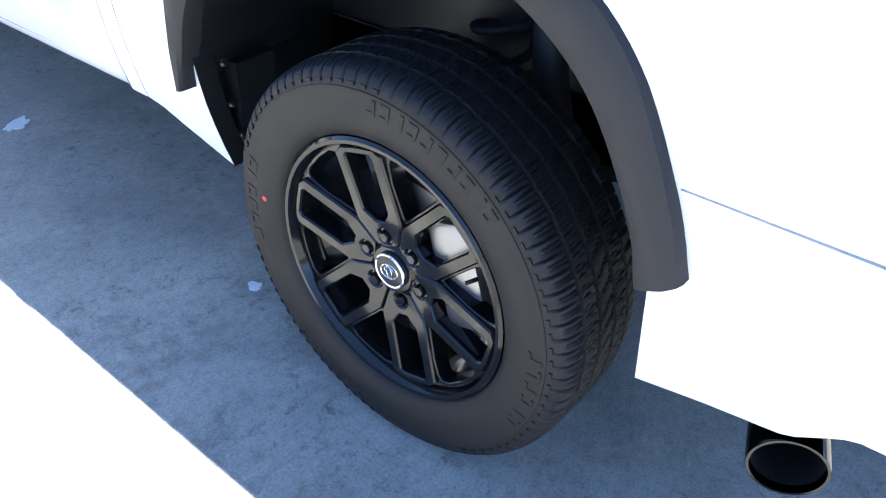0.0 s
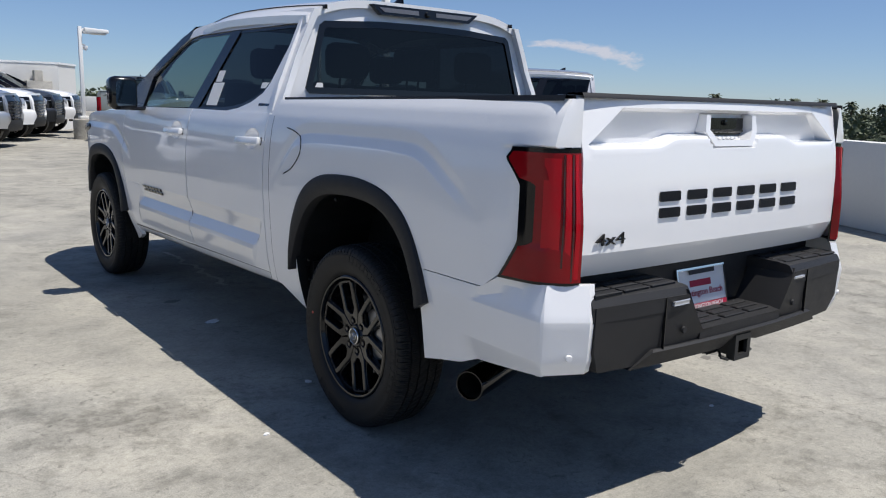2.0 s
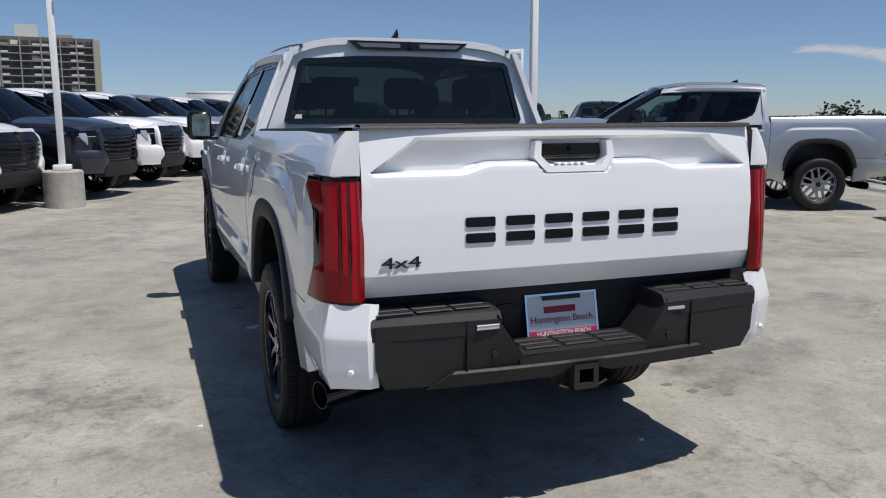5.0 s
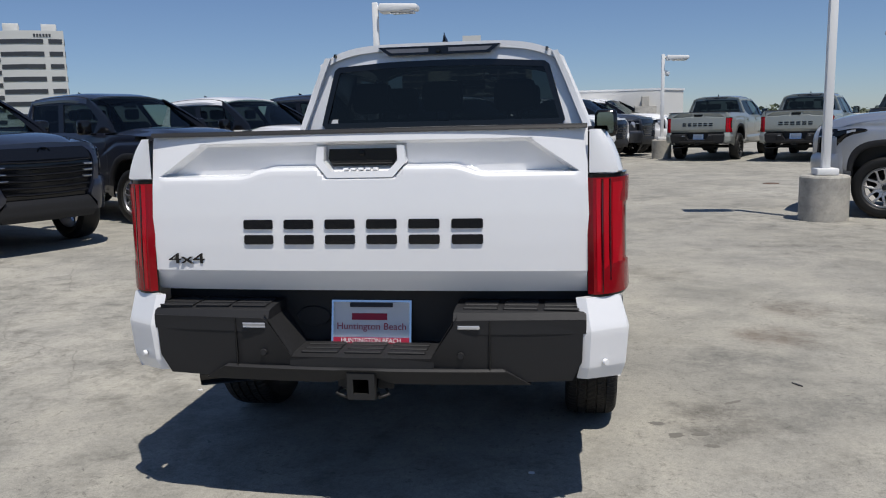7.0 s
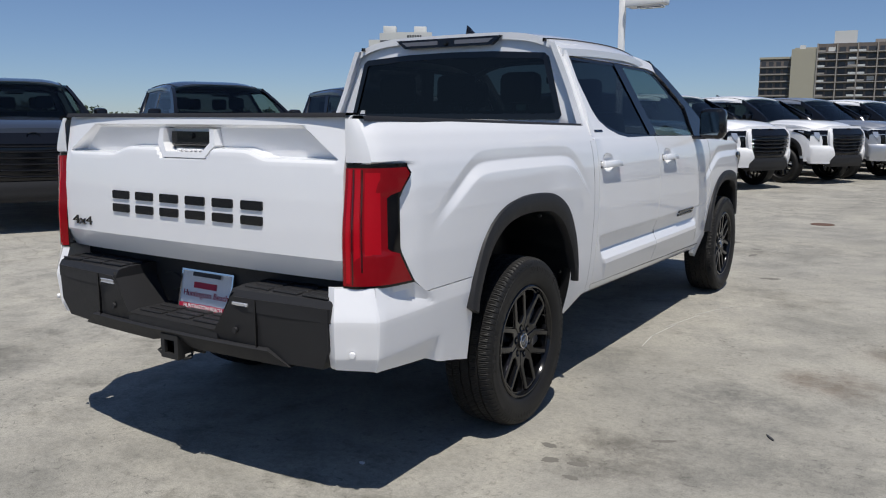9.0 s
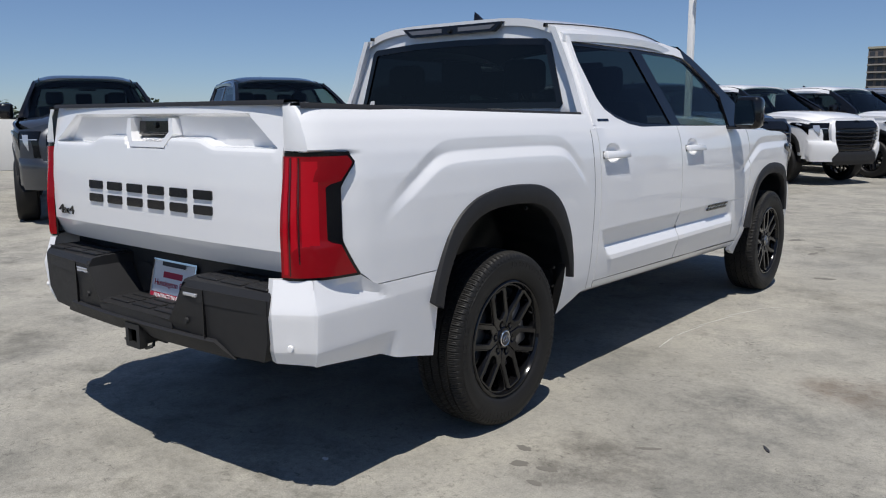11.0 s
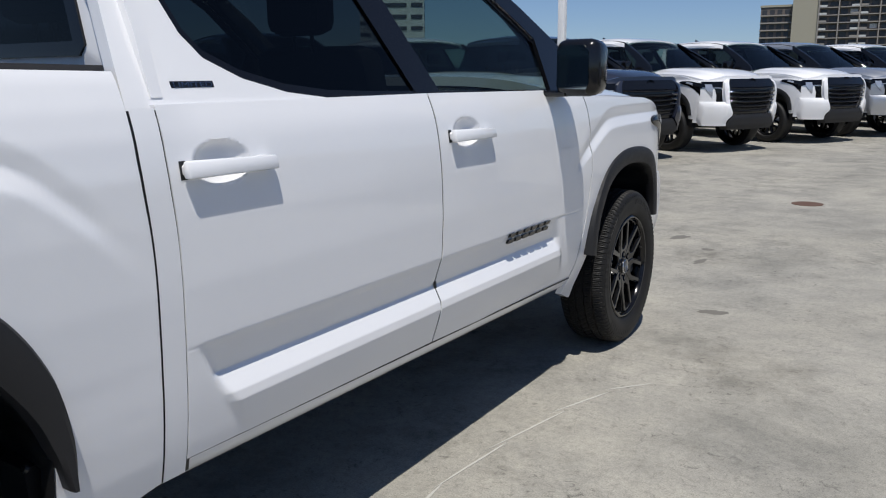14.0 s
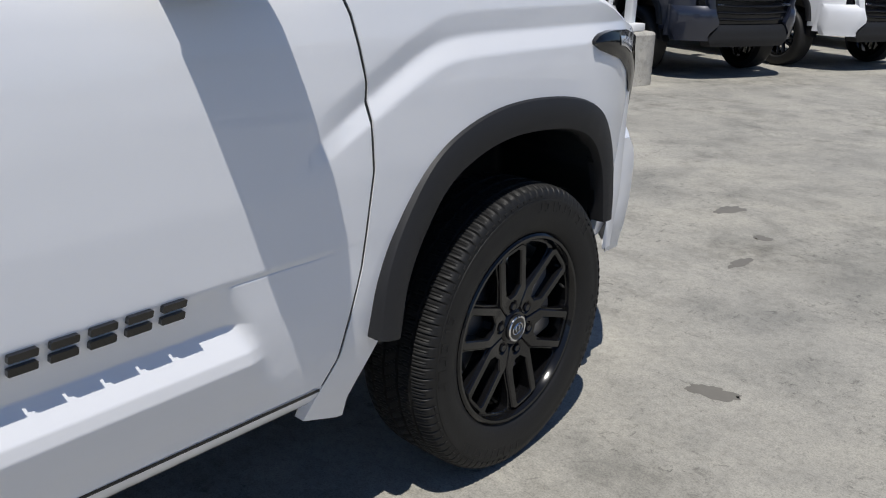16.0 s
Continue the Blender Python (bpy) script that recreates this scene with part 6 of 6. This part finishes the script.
def tree_mesh(seed, h, w, leaves):
    """Trunk with limbs, and a crown of many small leaf sprays gathered in uneven clumps."""
    r = random.Random(seed)
    tr = tube([(0, 0, 0), (0.1, 0, h * 0.3), (0.0, 0.15, h * 0.55)], [h * 0.03, h * 0.022, h * 0.014], 7)
    clumps = []
    for k in range(11):
        a, e = r.uniform(0, 6.28), r.uniform(0.35, 0.97)
        rr = w * r.uniform(0.25, 0.95) * math.sqrt(max(0.08, 1 - (e - 0.55) ** 2 * 3.2))
        c = Vector((rr * math.cos(a), rr * math.sin(a), h * e))
        clumps.append((c, w * r.uniform(0.25, 0.45)))
        tube([(0, 0.1, h * r.uniform(0.3, 0.5)), tuple(c * 0.6 + Vector((0, 0, h * 0.2))), tuple(c)], [h * 0.012, h * 0.008, h * 0.003], 5, tr)
    verts, faces = [], []
    for k in range(leaves):
        c, s = clumps[r.randrange(len(clumps))]
        d = Vector((r.gauss(0, 1), r.gauss(0, 1), r.gauss(0, 0.8))).normalized() * s * r.uniform(0.4, 1.1)
        p = c + d
        u = Vector((r.gauss(0, 1), r.gauss(0, 1), r.gauss(0, 0.5))).normalized()
        v = u.cross(Vector((r.gauss(0, 1), r.gauss(0, 1), r.gauss(0, 1)))).normalized()
        q = w * r.uniform(0.05, 0.11)
        n = len(verts)
        verts += [p - u * q, p + v * q * 0.6, p + u * q, p - v * q * 0.6]
        faces.append((n, n + 1, n + 2, n + 3))
    me = bpy.data.meshes.new("crown")
    me.from_pydata(verts, [], faces)
    me.materials.append(LEAF)
    return tr, me


def palm_mesh(seed, h):
    r = random.Random(seed)
    lean = r.uniform(-0.6, 0.6)
    tr = tube([(lean * t * t, 0, h * t) for t in np.linspace(0, 1, 7)], [0.32, 0.26, 0.24, 0.22, 0.21, 0.22, 0.30], 9)
    verts, faces = [], []
    for k in range(64):
        a, e = r.uniform(0, 6.28), r.uniform(-1.0, 1.35)
        L = r.uniform(1.3, 1.9)
        pts = []
        for t in np.linspace(0, 1, 5):
            out = L * t * math.cos(e * 0.8)
            up = L * (math.sin(e * 0.8) * t - 0.45 * t * t)
            pts.append(Vector((lean + out * math.cos(a), out * math.sin(a), h + 0.2 + up)))
        side = Vector((-math.sin(a), math.cos(a), 0))
        for i in range(4):
            for sgn in (-1, 1):
                n = len(verts)
                w0, w1 = 0.26 * math.sin(math.pi * (0.15 + 0.2 * i)), 0.26 * math.sin(math.pi * (0.35 + 0.2 * i))
                verts += [pts[i], pts[i] + side * sgn * w0 - Vector((0, 0, 0.12)), pts[i + 1] + side * sgn * max(0.02, w1) - Vector((0, 0, 0.12)), pts[i + 1]]
                faces.append((n, n + 1, n + 2, n + 3))
    me = bpy.data.meshes.new("crown")
    me.from_pydata(verts, [], faces)
    me.materials.append(PALMLEAF)
    return tr, me


def planted(kind, builder, label, cat):
    T = thing(kind, label, cat, None, cat + "s beyond the deck")
    tr, me = builder
    part("trunk", tr, BARK, T)
    c = new("crown", me)
    c.parent = T
    return T


trees = [planted("tree", tree_mesh(20 + k, 10, 4.6, 900), "broad green tree with an uneven crown", "tree") for k in range(4)]
palms = [planted("palm_tree", palm_mesh(30 + k, 14.0), "tall fan palm with a round crown", "palm tree") for k in range(3)]
first = set()
def put(pool, k, x, y, z, sc, turn):
    src = pool[k % len(pool)]
    m = Matrix.Translation((x, y, z)) @ pose(0, 0, 0, 0, 0, turn)
    if src not in first:
        first.add(src)
        src.matrix_basis = m @ Matrix.Scale(sc, 4)
    else:
        o = copy_thing(src, m)
        o.scale = (sc, sc, sc)


# palms on the skyline, by compass bearing from the deck, distance and height of the crown
for k, (deg, d, top) in enumerate([(55.0, 205, 4.6), (56.7, 190, 5.4), (58.2, 215, 4.4), (61.7, 190, 4.7), (63.3, 185, 4.6), (51.3, 330, 4.9), (51.9, 340, 4.6), (65.2, 200, 4.4), (66.9, 210, 4.0), (34.5, 330, 4.4), (31.0, 300, 3.0), (29.0, 300, 3.6), (-52.0, 260, 2.0), (-60, 240, 2.5)]):
    put(palms, k, d * math.sin(radians(deg)), d * math.cos(radians(deg)), -11, (top + 11) / 15.3, 47 * k)
for deg, d, top in ((47.4, 190, 3.7), (48.2, 195, 3.9), (60.0, 200, 3.6), (59.3, 230, 3.2), (62.6, 260, 2.4), (64.2, 250, 2.2), (66, 240, 2.6), (68, 230, 2.4)):
    put(trees, int(d), d * math.sin(radians(deg)), d * math.cos(radians(deg)), -11, (top + 11) / 10.6, d)
for k in range(230):
    deg = rnd.uniform(-85, 80) if k < 150 else rnd.uniform(40, 80)
    d = rnd.uniform(95, 330) if k < 150 else rnd.uniform(120, 300)
    top = rnd.uniform(-3.0, 1.9) if deg < 40 else rnd.uniform(-4.0, 1.6)
    if -38 < deg < 2:
        top = min(top, 0.8)
    put(trees, k, d * math.sin(radians(deg)), d * math.cos(radians(deg)), -11, (top + 11) / 10.6, rnd.uniform(0, 360))
for k in range(46):
    deg, d = rnd.uniform(-80, -39), rnd.uniform(170, 320)
    put(trees, k, d * math.sin(radians(deg)), d * math.cos(radians(deg)), -11, (rnd.uniform(2.0, 5.5) + 11) / 10.6, rnd.uniform(0, 360))
# shrubs on the plot below, one mass
bush = []
bf = []
for k in range(9000):
    a, d = radians(rnd.uniform(-85, 85)), rnd.uniform(60, 300)
    c = Vector((d * math.sin(a), d * math.cos(a), -11 + rnd.uniform(0.2, 3.0) * (0.4 + 0.6 * noise.noise((d * math.sin(a) * 0.05, d * math.cos(a) * 0.05, 0)))))
    u = Vector((rnd.gauss(0, 1), rnd.gauss(0, 1), rnd.gauss(0, 0.6))).normalized()
    v = u.orthogonal().normalized()
    q = rnd.uniform(0.5, 1.3)
    n0 = len(bush)
    bush += [c - u * q, c + v * q * 0.7, c + u * q, c - v * q * 0.7]
    bf.append((n0, n0 + 1, n0 + 2, n0 + 3))
me = bpy.data.meshes.new("shrubs")
me.from_pydata(bush, [], bf)
me.materials.append(LEAF)
tagged(new("shrubs", me), "scrubby green bushes on the plots below", "bushes", kind="stuff")

# a small fair-weather cloud low in the east, a sheet far behind everything
m = bpy.data.materials.new("cloud_white")
m.use_nodes = True
n, l = m.node_tree.nodes, m.node_tree.links
n.remove(n["Principled BSDF"])
uv = n.new("ShaderNodeTexCoord").outputs["Generated"]
big, small = noise_of(n, l, 5.0, 8, 0.62, 0.4, uv), noise_of(n, l, 14.0, 6, 0.6, 0.2, uv)
sep = n.new("ShaderNodeSeparateXYZ")
l.new(uv, sep.inputs[0])
def calc(op, a, b):
    q = n.new("ShaderNodeMath")
    q.operation = op
    for s_, v_ in zip(q.inputs, (a, b)):
        if isinstance(v_, (int, float)):
            s_.default_value = v_
        else:
            l.new(v_, s_)
    return q.outputs[0]
# height of the cloud's spine falls along its length; it thickens towards its far end
spine = calc("SUBTRACT", 0.78, calc("MULTIPLY", calc("POWER", sep.outputs[0], 2.6), 0.55))
off = calc("ABSOLUTE", calc("SUBTRACT", sep.outputs[2], spine), 0)
body = calc("SUBTRACT", 1.0, calc("DIVIDE", off, calc("ADD", 0.10, calc("MULTIPLY", sep.outputs[0], 0.20))))
ends = calc("MULTIPLY", calc("MULTIPLY", sep.outputs[0], calc("SUBTRACT", 1.0, sep.outputs[0])), 5.0)
dens = calc("ADD", calc("MULTIPLY", calc("MINIMUM", body, ends), 0.55), calc("SUBTRACT", calc("ADD", calc("MULTIPLY", big.outputs["Fac"], 0.9), calc("MULTIPLY", small.outputs["Fac"], 0.3)), 0.72))
mask = ramp_of(n, [(0.04, (0, 0, 0)), (0.36, (0.70, 0.70, 0.70))])
l.new(dens, mask.inputs[0])
# the sheet emits a pale colour in place of sunlight scattered by the cloud
em, tr, mx = n.new("ShaderNodeEmission"), n.new("ShaderNodeBsdfTransparent"), n.new("ShaderNodeMixShader")
em.inputs["Color"].default_value, em.inputs["Strength"].default_value = (0.60, 0.58, 0.62, 1), 0.85
l.new(mask.outputs[0], mx.inputs[0])
l.new(tr.outputs[0], mx.inputs[1])
l.new(em.outputs[0], mx.inputs[2])
l.new(mx.outputs[0], n["Material Output"].inputs["Surface"])
a0, a1 = radians(43.3), radians(51.9)
cl = grid(lambda u, v: (2500 * math.sin(a0 + (a1 - a0) * u), 2500 * math.cos(a0 + (a1 - a0) * u), 88 + 122 * v), np.linspace(0, 1, 5), (0, 1))
tagged(part("cloud_backdrop", cl, m), "small pale cloud low over the horizon", "cloud", kind="structure")
